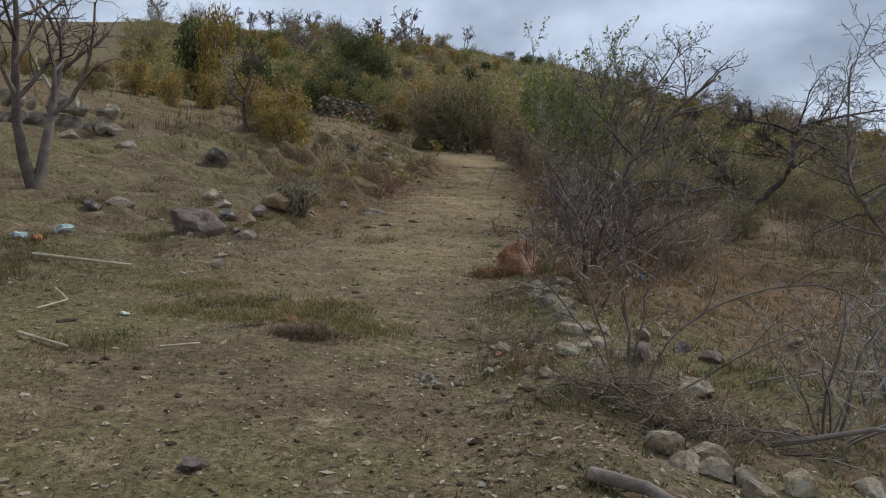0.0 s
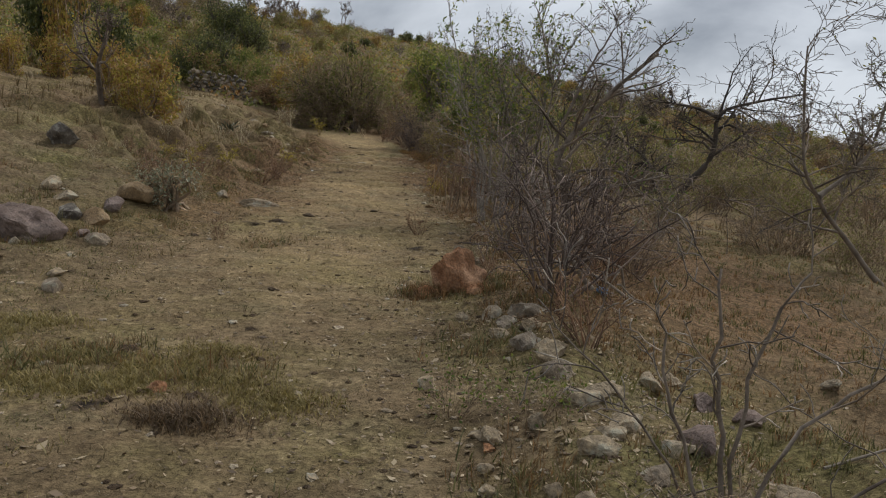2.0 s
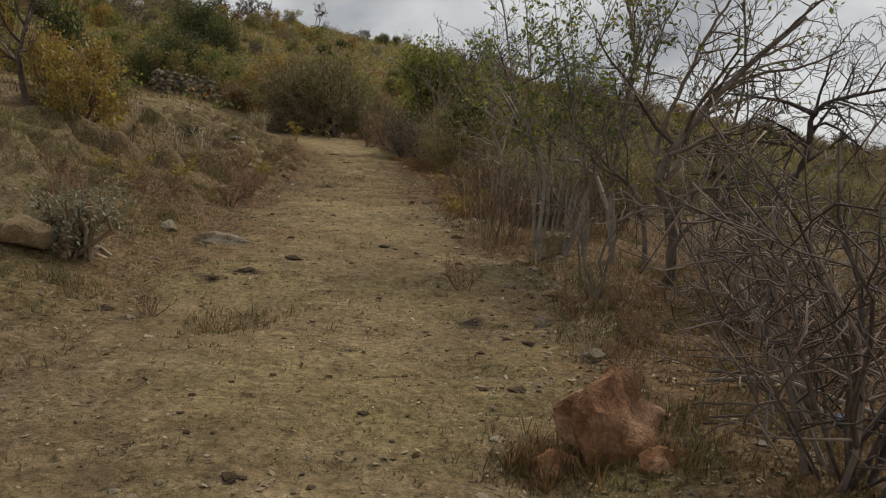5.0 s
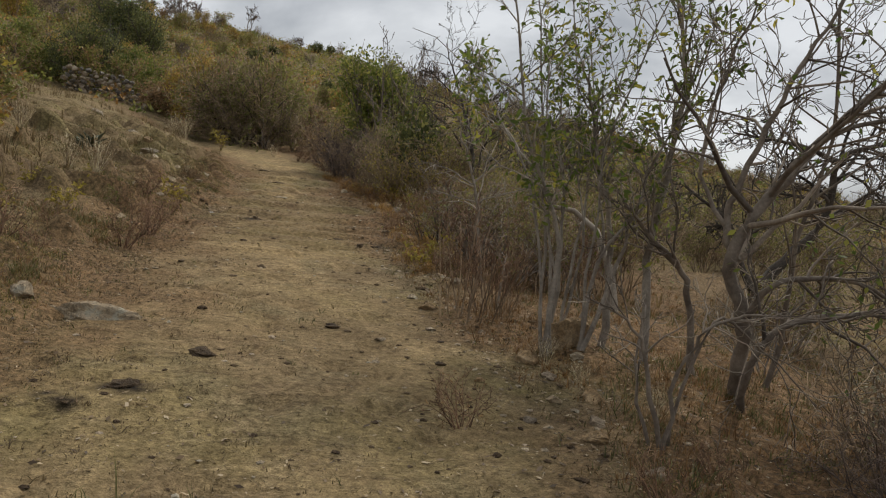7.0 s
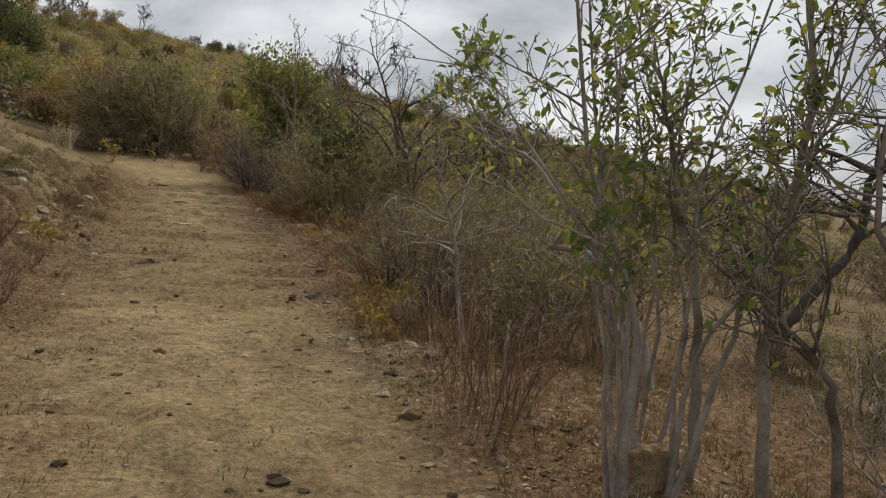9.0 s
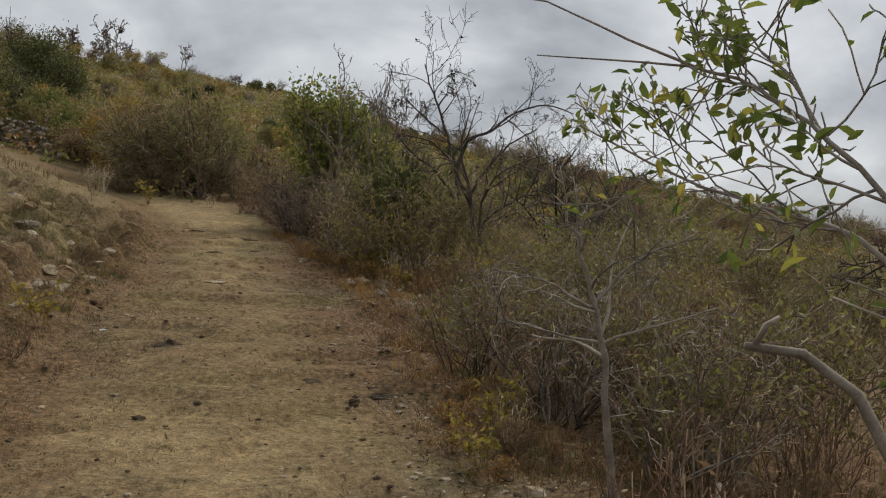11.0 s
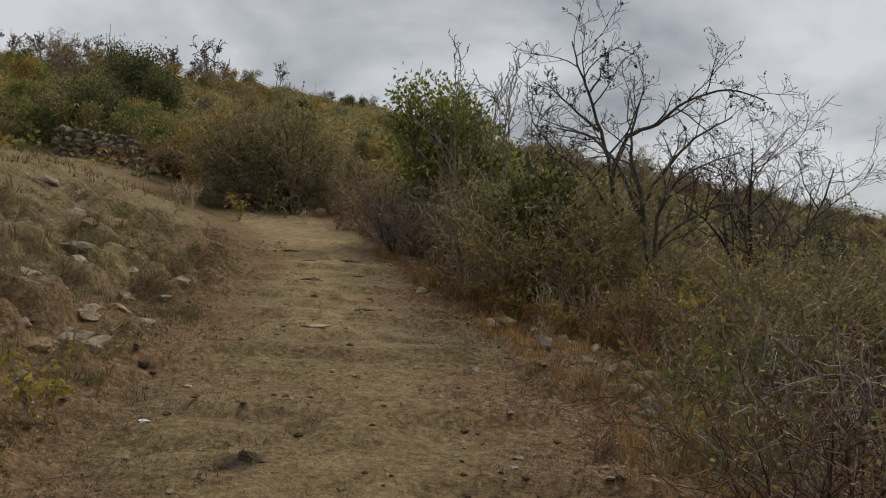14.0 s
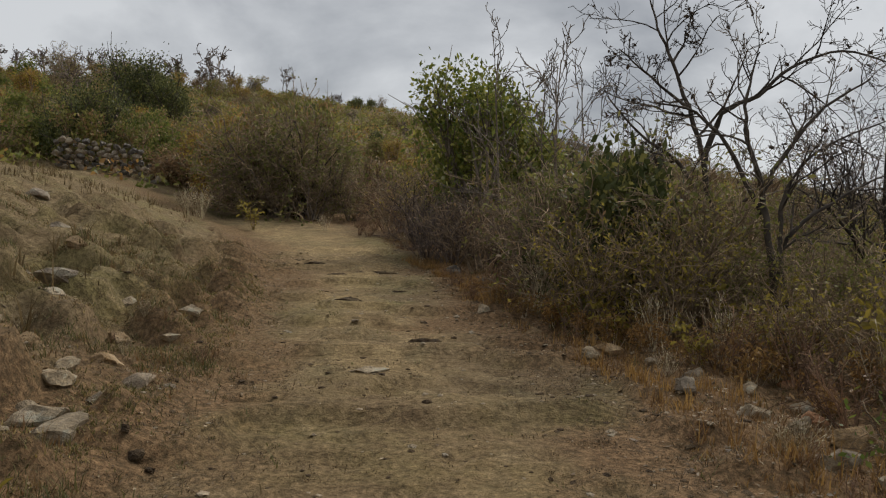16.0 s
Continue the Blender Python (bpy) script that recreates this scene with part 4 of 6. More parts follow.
thicket = []
for y0, y1, x0, x1, n, kinds, lo, hi in (
    (17.0, 20.5, 1.35, 4.0, 13, ("dusky", "rusty", "dusky", "greenish", "greenish"), 0.7, 0.95),
    (20.5, 25, 1.7, 5.0, 14, ("brown", "dusky", "yellowish", "greenish", "greenish"), 0.6, 0.9),
    (24.5, 31, 2.4, 6.5, 18, ("brown", "yellowish", "rusty", "greenish"), 0.65, 0.95),
    (30, 38, 0.5, 6.5, 22, ("brown", "greenish", "mauve", "greenish"), 1.0, 1.6),
    (38, 46, -1.0, 7, 18, ("brown", "rusty", "greenish", "yellowish"), 1.1, 1.8),
    (21, 36, 7, 18, 40, ("brown", "mauve", "greenish", "greenish"), 0.8, 1.4),
):
    for i in range(n):
        for _ in range(12):
            x, y = trng.uniform(x0, x1), trng.uniform(y0, y1)
            x += float(right_edge(y)) - float(right_edge(0.5 * (y0 + y1)))
            if x > right_edge(y) + (0.55 if y < 19.5 else 1.75 if y < 26 else 1.1 if y < 31 else 0.7) and all((x - a) ** 2 + (y - b) ** 2 > 0.45 for a, b in thicket) and not (y < 16 and x < 8):
                thicket.append((x, y))
                plant(trng.choice(kinds), x, y, trng.uniform(lo, hi), trng.uniform(0, 360), group="thicket beside the path")
                break
KP = dict(TREE, kids=(9, 6, 4, 0), ratio=(0.36, 0.52, 0.5, 0), wiggle=(0.16, 0.2, 0.24, 0.26), up=(0, 0.03, 0.03, 0.03), angle=(52, 50, 46, 0), thin=0.0045)
guided("pod_tree", "leafless dark crooked tree with curled dry pods at its tips", [
    ([g(2.8, 28.6, -0.1), (3.06, 28.6, 3.08), (2.92, 28.6, 4.09), (2.71, 28.6, 4.7), (2.5, 28.6, 5.31), (2.29, 28.6, 5.77), (2.17, 28.6, 6.15)], 0.055, 0.01),
    ([(2.71, 28.6, 4.7), (2.19, 28.5, 5.07), (1.71, 28.4, 5.41)], 0.026, 0.008),
    ([(2.5, 28.6, 5.31), (2.69, 28.7, 5.63), (2.81, 28.8, 5.98)], 0.022, 0.008),
    ([(2.95, 28.6, 3.95), (3.14, 28.4, 4.6), (3.6, 28.4, 4.84), (4.07, 28.4, 5.24), (4.77, 28.4, 5.48), (5.4, 28.4, 5.35)], 0.045, 0.01),
    ([(3.05, 28.6, 3.2), (2.5, 28.3, 3.9), (1.95, 28.2, 4.25), (1.5, 28.2, 4.75)], 0.04, 0.009),
], KP, M_BARKD, M_BARKD, 71, (M_POD, 0.04, 0.07, 0.045, True), 0.35)
guided("bare_tree", "low leafless tree with arching dark branches in the thicket", [
    ([g(3.1, 26.6, -0.1), (2.94, 26.6, 2.93), (2.82, 26.6, 3.56), (2.65, 26.6, 4.13), (2.67, 26.6, 4.63), (2.79, 26.6, 5.0)], 0.05, 0.008),
    ([(2.86, 26.6, 3.45), (3.17, 26.6, 3.95), (3.56, 26.6, 4.4), (4.08, 26.6, 4.73)], 0.035, 0.009),
    ([g(3.15, 26.5, -0.1), (3.07, 26.6, 2.93), (3.12, 26.6, 3.38), (3.44, 26.6, 3.89), (4.27, 26.6, 4.26)], 0.042, 0.008),
    ([(2.92, 26.7, 3.2), (2.54, 26.8, 3.96), (2.14, 26.8, 4.34), (1.61, 26.8, 4.45)], 0.035, 0.008),
    ([g(3.2, 26.6, -0.1), (3.07, 26.6, 2.74), (3.65, 26.6, 3.32), (4.29, 26.6, 3.65)], 0.045, 0.009),
], dict(KP, kids=(8, 5, 4, 0), angle=(42, 45, 45, 0)), M_BARKD, M_BARK, 72, (M_POD, 0.03, 0.07, 0.04, True), 0.3)
for x, y, s, t in ((5.3, 27.9, 0.85, 0), (6.4, 30.5, 0.9, 210)):
    plant("bare_tree", x, y, s, t, group="leafless trees in the thicket")
for x, y, s, t in ((1.1, 33.6, 1.7, 0), (2.05, 33.0, 1.65, 90), (1.6, 34.2, 1.55, 200), (2.5, 33.8, 1.6, 300), (1.85, 32.6, 1.4, 30)):
    plant("sapling", x, y, s, t, group="slender saplings in the thicket")
for x, y, k, s in ((4.7, 25.6, "bare_tree", 0.5), (6.2, 27.0, "bare_tree", 0.55), (5.6, 24.6, "sapling", 0.62), (7.2, 26.5, "sapling", 0.7), (5.0, 24.3, "greenish", 1.15), (6.2, 25.2, "greenish", 1.25), (3.9, 22.6, "greenish", 0.85), (3.3, 24.1, "yellowish", 0.9), (7.6, 28.0, "greenish", 1.4), (4.4, 20.8, "yellowish", 0.8), (2.6, 21.9, "greenish", 0.6)):
    plant(k, x, y, s, trng.uniform(0, 360), group="taller growth in the thicket")
plant("green_tree", 0.95, 37.3, 1.75, 0, sz=2.05)
plant("green_bush", 2.6, 30.5, 1.3, 50, label="leafy green bush in the thicket")
plant("dark_bush", 1.7, 28.1, 1.15, 50, sz=1.85, label="dense dark green bush beside the path")
plant("greenish", 1.5, 29.2, 1.5, 0)
plant("greenish", 2.3, 27.4, 1.35, 80)
plant("yellowish", 1.9, 26.6, 0.95, 180)
plant("brown", 1.6, 28.3, 1.5, 20)
plant("brown", 2.7, 29.0, 1.6, 220)
plant("twig_bush", 2.2, 29.4, 0.85, 120, label="large dark leafless bush in the thicket")
plant("dark_bush", 1.3, 30.6, 1.0, 150, sz=1.6, label="dense dark green bush beside the path")
plant("yellowish", 0.95, 26.8, 0.9, 10)
plant("bare_tree", -0.75, 38.7, 0.55, 40, label="small dead tree with few twigs beside the path")
plant("mauve", -0.5, 36.6, 1.3, 10)
plant("mauve", 0.0, 35.2, 1.2, 100)
for x, y, s in ((0.95, 17.1, 0.8), (1.2, 17.8, 0.9), (1.35, 20.7, 0.8), (1.1, 26.2, 1.0), (0.8, 26.9, 1.0), (1.5, 24.9, 0.9)):
    plant("yellow_weed", x, y, s, trng.uniform(0, 360), group="yellow weeds")
for x, y, s in ((1.5, 21.2, 1.4), (1.8, 22.0, 1.3), (2.1, 21.3, 1.5), (1.9, 20.5, 1.2), (1.3, 20.3, 0.8), (1.2, 5.2, 0.6), (1.6, 5.0, 0.6)):
    plant("green_weed", x, y, s, trng.uniform(0, 360), group="green weeds")
for i in range(34):
    y = trng.uniform(9, 40)
    x = float(right_edge(y)) + trng.uniform(-0.1, 0.6)
    plant(trng.choice(("straw_weed", "dry_weed", "dry_weed")), x, y, trng.uniform(0.4, 0.85), trng.uniform(0, 360), group="dry weeds along the path")
plant("dry_weed", 0.77, 11.76, 0.9, 0)
for x, y, k, s in ((1.9, 25.4, "straw_weed", 1.3), (2.3, 25.8, "yellow_weed", 1.5), (1.5, 26.0, "straw_weed", 1.2), (2.7, 24.9, "straw_weed", 1.4), (2.1, 24.3, "dry_weed", 1.6), (1.7, 24.9, "dry_weed", 1.5), (2.5, 23.6, "straw_weed", 1.3), (2.9, 24.0, "yellow_weed", 1.7), (1.2, 27.0, "yellow_weed", 1.5), (0.6, 28.2, "straw_weed", 1.5), (0.4, 29.6, "dry_weed", 1.7), (1.9, 23.2, "dry_weed", 1.4), (2.2, 22.6, "dry_weed", 1.6)):
    plant(k, x, y, s, trng.uniform(0, 360), group="weeds at the foot of the thicket")
for x, y, s in ((0.35, 27.6, 1.0), (0.6, 27.0, 1.2), (0.85, 26.6, 1.1), (1.05, 26.1, 1.3), (1.3, 25.6, 1.1), (0.9, 27.4, 1.4), (1.5, 25.0, 1.0), (1.75, 24.4, 1.2), (2.1, 23.8, 1.1), (1.4, 26.3, 1.5), (1.9, 25.2, 1.5), (0.1, 28.6, 1.0), (-0.1, 29.8, 0.9), (2.5, 23.2, 1.3), (0.8, 17.4, 0.8), (0.95, 18.0, 0.9), (1.15, 18.6, 0.7), (1.0, 16.9, 0.7), (2.2, 24.9, 1.6), (2.7, 24.2, 1.4)):
    plant("ochre_weed", x, y, s * 0.62, trng.uniform(0, 360), group="orange weeds at the thicket's foot")
for x, y, s, a in ((2.35, 3.85, 0.42, 20), (2.7, 3.75, 0.38, 140), (2.05, 3.9, 0.34, 250)):
    plant("brown", x, y, s, a, sz=s * 0.55, label="low heap of dark dry brushwood under the shrub", group="brushwood at the shrub's foot")

# ---- the end of the path and the hillside ----
for i, (x, y, s) in enumerate(((-4.4, 48.2, 0.9), (-5.6, 49.2, 1.0), (-6.9, 50.0, 0.9), (-3.0, 48.6, 0.85), (-1.4, 48.5, 0.8))):
    plant("twig_bush", x, y, s, i * 77, group="brushwood at the bend of the path")
KINDS["bend_bush"] = shrub_kind("large_bush", "large domed bush of dark bare branches with an olive crown", 37, 46, 3.7, 4.2, dict(DENSE, seg=(6, 5, 3), kids=(9, 6, 0), thin=0.012, angle=(44, 48, 0), up=(0.01, 0.02, 0.02)), M_BARKD, M_TWIG, (M_OLIVE, 1.0, 0.14, 0.08, False), base=0.9, r=0.04, category="bush")
plant("bend_bush", -5.6, 50.2, 1.08, 40)
plant("olive_bush", -4.9, 51.4, 1.5, 10, sz=3.6, label="olive-leaved crown bush at the bend of the path")
plant("rust_bush", -7.3, 51.0, 1.4, 100, sz=3.6, label="withered pale-leaved bush at the bend of the path")
for x, y, s, sz, k in ((-9.9, 54.5, 1.6, 2.2, "rust_bush"), (-4.2, 53, 1.8, 2.4, "olive_bush"), (-2.5, 54, 1.7, 1.9, "rust_bush"), (-0.6, 53, 1.7, 1.7, "olive_bush"), (1.4, 52, 1.6, 1.6, "olive_bush"), (-9.8, 53.0, 1.5, 2.2, "yellow_bush")):
    plant(k, x, y, s, trng.uniform(0, 360), sz=sz, group="tall bushes at the bend")
for x, y, k, s in ((-7.15, 42.5, "straw_weed", 1.6), (-7.7, 43.6, "straw_weed", 1.8), (-5.9, 44.2, "yellow_weed", 1.9), (-8.3, 45.5, "straw_weed", 2.0), (-3.6, 44.5, "straw_weed", 1.2), (-2.4, 43.0, "dry_weed", 1.6), (-2.1, 42.6, "dry_weed", 1.4)):
    plant(k, x, y, s, trng.uniform(0, 360))

hills = []
def scatter(n, x0, x1, y0, y1, kinds, lo, hi, gap, text):
    made = 0
    for _ in range(n * 12):
        if made == n:
            break
        y = trng.uniform(y0, y1)
        x = trng.uniform(x0, x1) * (0.45 + 0.55 * (y - 40) / 110 if y > 60 else 0.65)
        if y > 25 and y < 53 and x > -3.5 - 0.56 * (y - 17) and x < 8:
            continue
        if any((x - a) ** 2 + (y - b) ** 2 < gap * gap for a, b in hills) or (y < 46 and x > left_edge(y) - 4):
            continue
        hills.append((x, y))
        s = trng.uniform(lo, hi)
        if y > 50 and x > (-25 if y > 80 else -8):
            s *= 0.68
        plant(trng.choice(kinds), x, y, s, trng.uniform(0, 360), sz=s * trng.uniform(0.8, 1.25), group=text)
        made += 1


plant("dark_dome", -21.0, 80, 3.6, 0, sz=4.3)
plant("dark_dome", -18.2, 78, 2.6, 90, sz=3.0)
plant("dark_dome", -15.6, 56.5, 2.3, 200, sz=3.2)
plant("dark_dome", -17.3, 57.5, 2.0, 300, sz=2.4)
scatter(84, -40, 34, 54, 80, ("olive_bush", "green_bush", "olive_bush", "yellow_bush", "rust_bush", "olive_bush", "dark_bush"), 1.0, 1.9, 1.9, "bushes on the lower hillside")
scatter(126, -75, 90, 80, 162, ("olive_bush", "green_bush", "olive_bush", "dark_bush", "olive_bush", "rust_bush", "yellow_bush", "twig_bush"), 1.2, 2.5, 2.6, "bushes on the upper hillside")
scatter(62, -85, 100, 146, 166, ("ridge_tree", "ridge_tree2", "ridge_tree2", "twig_bush"), 0.8, 2.2, 2.4, "leafless trees on the ridge")
scatter(12, -60, 40, 80, 140, ("ridge_tree", "ridge_tree2"), 0.7, 1.1, 4, "leafless trees on the hillside")
scatter(110, 14, 120, 36, 160, ("twig_bush", "rust_bush", "rust_bush", "twig_bush", "olive_bush"), 1.1, 2.2, 2.6, "scrub on the far slope")

# ---- left of the path ----
plant("left_tree", -5.95, 9.7, 1.0, 15)
plant("left_tree", -8.3, 10.6, 1.05, 160)
plant("small_tree", -7.4, 20.6, 1.0, 0)
for x, y, s in ((-6.2, 20.4, 1.05), (-6.75, 21.3, 0.95), (-5.9, 19.4, 0.6), (-7.9, 23.5, 0.6)):
    plant("yellow_bush", x, y, s, trng.uniform(0, 360), sz=s * 1.15, label="yellow-leaved bush beside the small tree", group="yellow bushes")
plant("silver", -2.55, 11.8, 1.05, 0)
plant("silver", -2.95, 12.1, 0.9, 120)
for x, y, k, s in ((-5.2, 24.1, "agave", 1.25), (-5.45, 24.3, "agave", 1.0), (-6.5, 26.5, "agave", 0.9), (-2.45, 17.6, "dry_weed", 1.2), (-2.5, 16.7, "dry_weed", 1.4), (-3.3, 15.2, "dry_weed", 1.5), (-3.8, 14.0, "dry_weed", 1.5), (-3.1, 13.2, "dry_weed", 1.3), (-1.5, 10.3, "dry_weed", 0.7), (-4.6, 21, "straw_weed", 1.0), (-3.6, 19.2, "straw_weed", 1.0), (-10.3, 13.4, "silver", 1.4)):
    plant(k, x, y, s, trng.uniform(0, 360))
for i in range(44):
    y = trng.uniform(9, 40)
    u = trng.uniform(0.2, 5)
    plant(trng.choice(("dry_weed", "dry_weed", "straw_weed")), float(left_edge(y)) - u, y, trng.uniform(0.25, 0.5), trng.uniform(0, 360), group="dry weeds on the bank")
for x, y, k, s in ((-2.75, 18.6, "dry_weed", 1.5), (-2.6, 19.3, "dry_weed", 1.3), (-3.0, 19.6, "dry_weed", 1.7), (-3.3, 18.9, "green_weed", 0.9), (-4.0, 20.2, "yellow_weed", 1.2), (-4.4, 27.0, "rusty", 0.5), (-2.9, 15.2, "dry_weed", 1.3)):
    plant(k, x, y, s * 0.6, trng.uniform(0, 360), group="weeds on the lumpy bank")
scatter(44, -42, -9, 24, 46, ("yellow_bush", "olive_bush", "yellow_bush", "rust_bush", "olive_bush"), 0.5, 1.0, 2.2, "bushes on the slope above the path")
scatter(20, -42, -13, 27, 46, ("ridge_tree", "ridge_tree2"), 0.7, 1.1, 3, "leafless trees on the slope above the path")
plant("dark_bush", -16.3, 36, 1.5, 0, sz=3.3, label="dark green conical bush on the slope")
plant("yellow_bush", -15.2, 35.2, 1.3, 30, sz=3.4, label="tall yellow-leaved tree on the slope")
plant("dark_bush", -13.8, 36.5, 1.3, 100, sz=2.5, label="dark green conical bush on the slope")

for x, y, k, s in ((-3.6, 15.8, "yellow_weed", 0.9), (-3.9, 16.4, "straw_weed", 0.6), (-4.6, 17.5, "yellow_weed", 0.8), (-3.4, 17.2, "yellow_weed", 0.9), (-5.2, 19.0, "straw_weed", 0.7), (-4.3, 18.6, "yellow_weed", 0.7), (-2.75, 20.6, "yellow_weed", 1.0), (-5.6, 21.6, "straw_weed", 0.8), (-3.2, 16.4, "dry_weed", 0.8), (-4.9, 16.2, "dry_weed", 0.9), (-5.4, 17.6, "green_weed", 0.6)):
    plant(k, x, y, s, trng.uniform(0, 360), group="small weeds on the slope")
for x, y, k, s in ((7.2, 12.9, "greenish", 0.5), (8.3, 14.1, "brown", 0.55), (9.0, 12.6, "greenish", 0.5), (6.4, 15.0, "brown", 0.5), (7.8, 17.0, "greenish", 0.7), (5.55, 17.1, "brown", 0.42), (5.85, 17.2, "greenish", 0.36), (5.3, 17.4, "brown", 0.38), (9.4, 16.0, "brown", 0.7), (3.0, 11.0, "mauve", 0.5), (3.4, 10.6, "mauve", 0.45)):
    plant(k, x, y, s, trng.uniform(0, 360), group="low shrubs on the slope below the path")

# ---- rocks ----
big = "weathered grey-brown rock half sunk in dry earth"
stone(-3.05, 9.1, (0.54, 0.36, 0.3), M_PINK, "large pinkish-grey boulder with a flat sloping top", 107, 0.2, 10, sub=4, rough=0.3, tilt=(14, 15))
for i, (x, y, s, m) in enumerate(((-2.42, 9.15, 0.14, M_ROCK), (-2.62, 9.3, 0.1, M_PINK), (-2.85, 10.1, 0.2, M_TAN), (-3.05, 9.95, 0.16, M_DARK), (-3.08, 11.1, 0.18, M_PINK), (-3.05, 11.6, 0.24, M_TAN), (-4.45, 9.5, 0.17, M_PALE), (-4.7, 9.15, 0.15, M_DARK), (-3.6, 11.0, 0.14, M_PALE), (-2.33, 8.4, 0.06, M_PALE), (-2.0, 7.4, 0.12, M_ROCK), (-2.15, 7.75, 0.08, M_PALE), (-4.2, 11.8, 0.14, M_PALE), (-2.95, 8.55, 0.07, M_PALE), (0.12, 2.55, 0.07, M_PINK))):
    stone(x, y, (s * 1.25, s, s * 0.75), m, "rounded weathered stone beside the path", 110 + i, 0.25, None, group="stones left of the clearing")
stone(1.23, 8.3, (0.35, 0.29, 0.37), M_RED, "blocky lump of rust-red earthy rock", 141, 0.32, 30, rough=0.55, sub=4)
stone(1.0, 8.12, (0.1, 0.12, 0.09), M_RED, "low crumbling lump of rust-red earth", 138, 0.35, 80, rough=0.6)
stone(1.42, 8.05, (0.12, 0.11, 0.1), M_RED, "low crumbling lump of rust-red earth", 139, 0.35, 10, rough=0.6)
row = ((1.54, 6.5, 0.1, M_PALE), (1.67, 6.2, 0.15, M_ROCK), (1.84, 6.0, 0.14, M_PALE), (1.8, 5.66, 0.14, M_ROCK), (1.88, 5.2, 0.12, M_PALE), (2.5, 6.2, 0.13, M_PALE), (2.85, 6.1, 0.15, M_PINK), (1.85, 4.56, 0.11, M_PALE), (1.95, 4.8, 0.08, M_PALE), (1.38, 4.75, 0.05, M_RED), (1.3, 6.6, 0.05, M_PALE), (1.62, 4.26, 0.06, M_PALE), (2.05, 4.3, 0.09, M_ROCK), (2.25, 4.65, 0.11, M_PALE), (2.1, 5.6, 0.1, M_PALE), (1.5, 7.1, 0.13, M_PALE), (1.75, 6.95, 0.17, M_ROCK), (1.3, 7.2, 0.08, M_PALE), (1.97, 5.3, 0.12, M_PALE), (2.05, 4.95, 0.13, M_PALE), (1.75, 6.5, 0.09, M_PALE), (1.6, 6.75, 0.1, M_ROCK), (2.35, 4.75, 0.17, M_PINK), (1.06, 5.64, 0.1, M_PALE), (1.41, 4.84, 0.08, M_PALE), (1.35, 4.55, 0.06, M_PALE), (0.96, 4.18, 0.09, M_ROCK), (1.18, 4.1, 0.05, M_PALE), (2.45, 3.05, 0.13, M_PALE), (2.62, 3.0, 0.12, M_PALE), (2.75, 2.75, 0.11, M_PALE), (2.95, 2.65, 0.13, M_ROCK), (3.15, 2.6, 0.1, M_PALE), (3.35, 3.2, 0.14, M_PALE), (2.68, 4.35, 0.14, M_PALE), (3.05, 5.9, 0.14, M_PINK), (3.9, 6.6, 0.1, M_PALE), (2.7, 6.4, 0.1, M_PALE))
for i, (x, y, s, m) in enumerate(row):
    stone(x, y, (s * 1.1, s * 0.85, s * 0.7), m, "pale weathered stone lying at the edge of the path", 140 + i, 0.36, None, sub=3, rough=0.42, group="stones right of the path")
row = ((1.5, 11.6, 0.12, M_PALE), (1.62, 11.9, 0.1, M_ROCK), (1.45, 12.3, 0.08, M_PALE), (1.75, 12.4, 0.13, M_PALE), (1.55, 12.8, 0.09, M_ROCK), (1.7, 11.1, 0.11, M_ROCK), (1.6, 10.5, 0.13, M_PALE), (1.49, 9.75, 0.14, M_ROCK), (1.3, 10.6, 0.1, M_ROCK), (1.49, 13.25, 0.15, M_ROCK), (1.88, 13.25, 0.1, M_PALE), (0.43, 15.05, 0.05, M_PALE), (0.86, 14.85, 0.12, M_PALE), (0.72, 15.25, 0.09, M_PALE), (1.3, 14.2, 0.1, M_ROCK), (0.95, 16.95, 0.12, M_PALE), (1.15, 16.6, 0.12, M_PALE), (1.3, 16.2, 0.13, M_ROCK), (1.0, 12.6, 0.06, M_PALE), (1.2, 11.9, 0.07, M_ROCK), (0.65, 25.4, 0.13, M_PALE), (0.86, 25.55, 0.15, M_PALE), (1.3, 23.4, 0.16, M_PALE), (1.0, 23.9, 0.15, M_ROCK), (1.76, 22.9, 0.18, M_RED), (1.35, 22.6, 0.12, M_PALE), (1.6, 22.2, 0.14, M_ROCK), (0.3, 26.6, 0.14, M_PALE), (-0.15, 27.8, 0.13, M_PALE), (0.05, 28.8, 0.1, M_PALE), (0.55, 26.0, 0.16, M_ROCK), (0.28, 32.1, 0.13, M_DARK), (-0.1, 33.2, 0.2, M_DARK))
for i, (x, y, s, m) in enumerate(row):
    s *= 0.75 if y < 17 else 1.0
    stone(x, y, (s * 1.2, s * 0.9, s * 0.7), M_TAN if i % 3 == 0 else m, "pale stone among weeds at the edge of the path", 180 + i, 0.36, None, sub=3, rough=0.42, group="stones along the thicket")
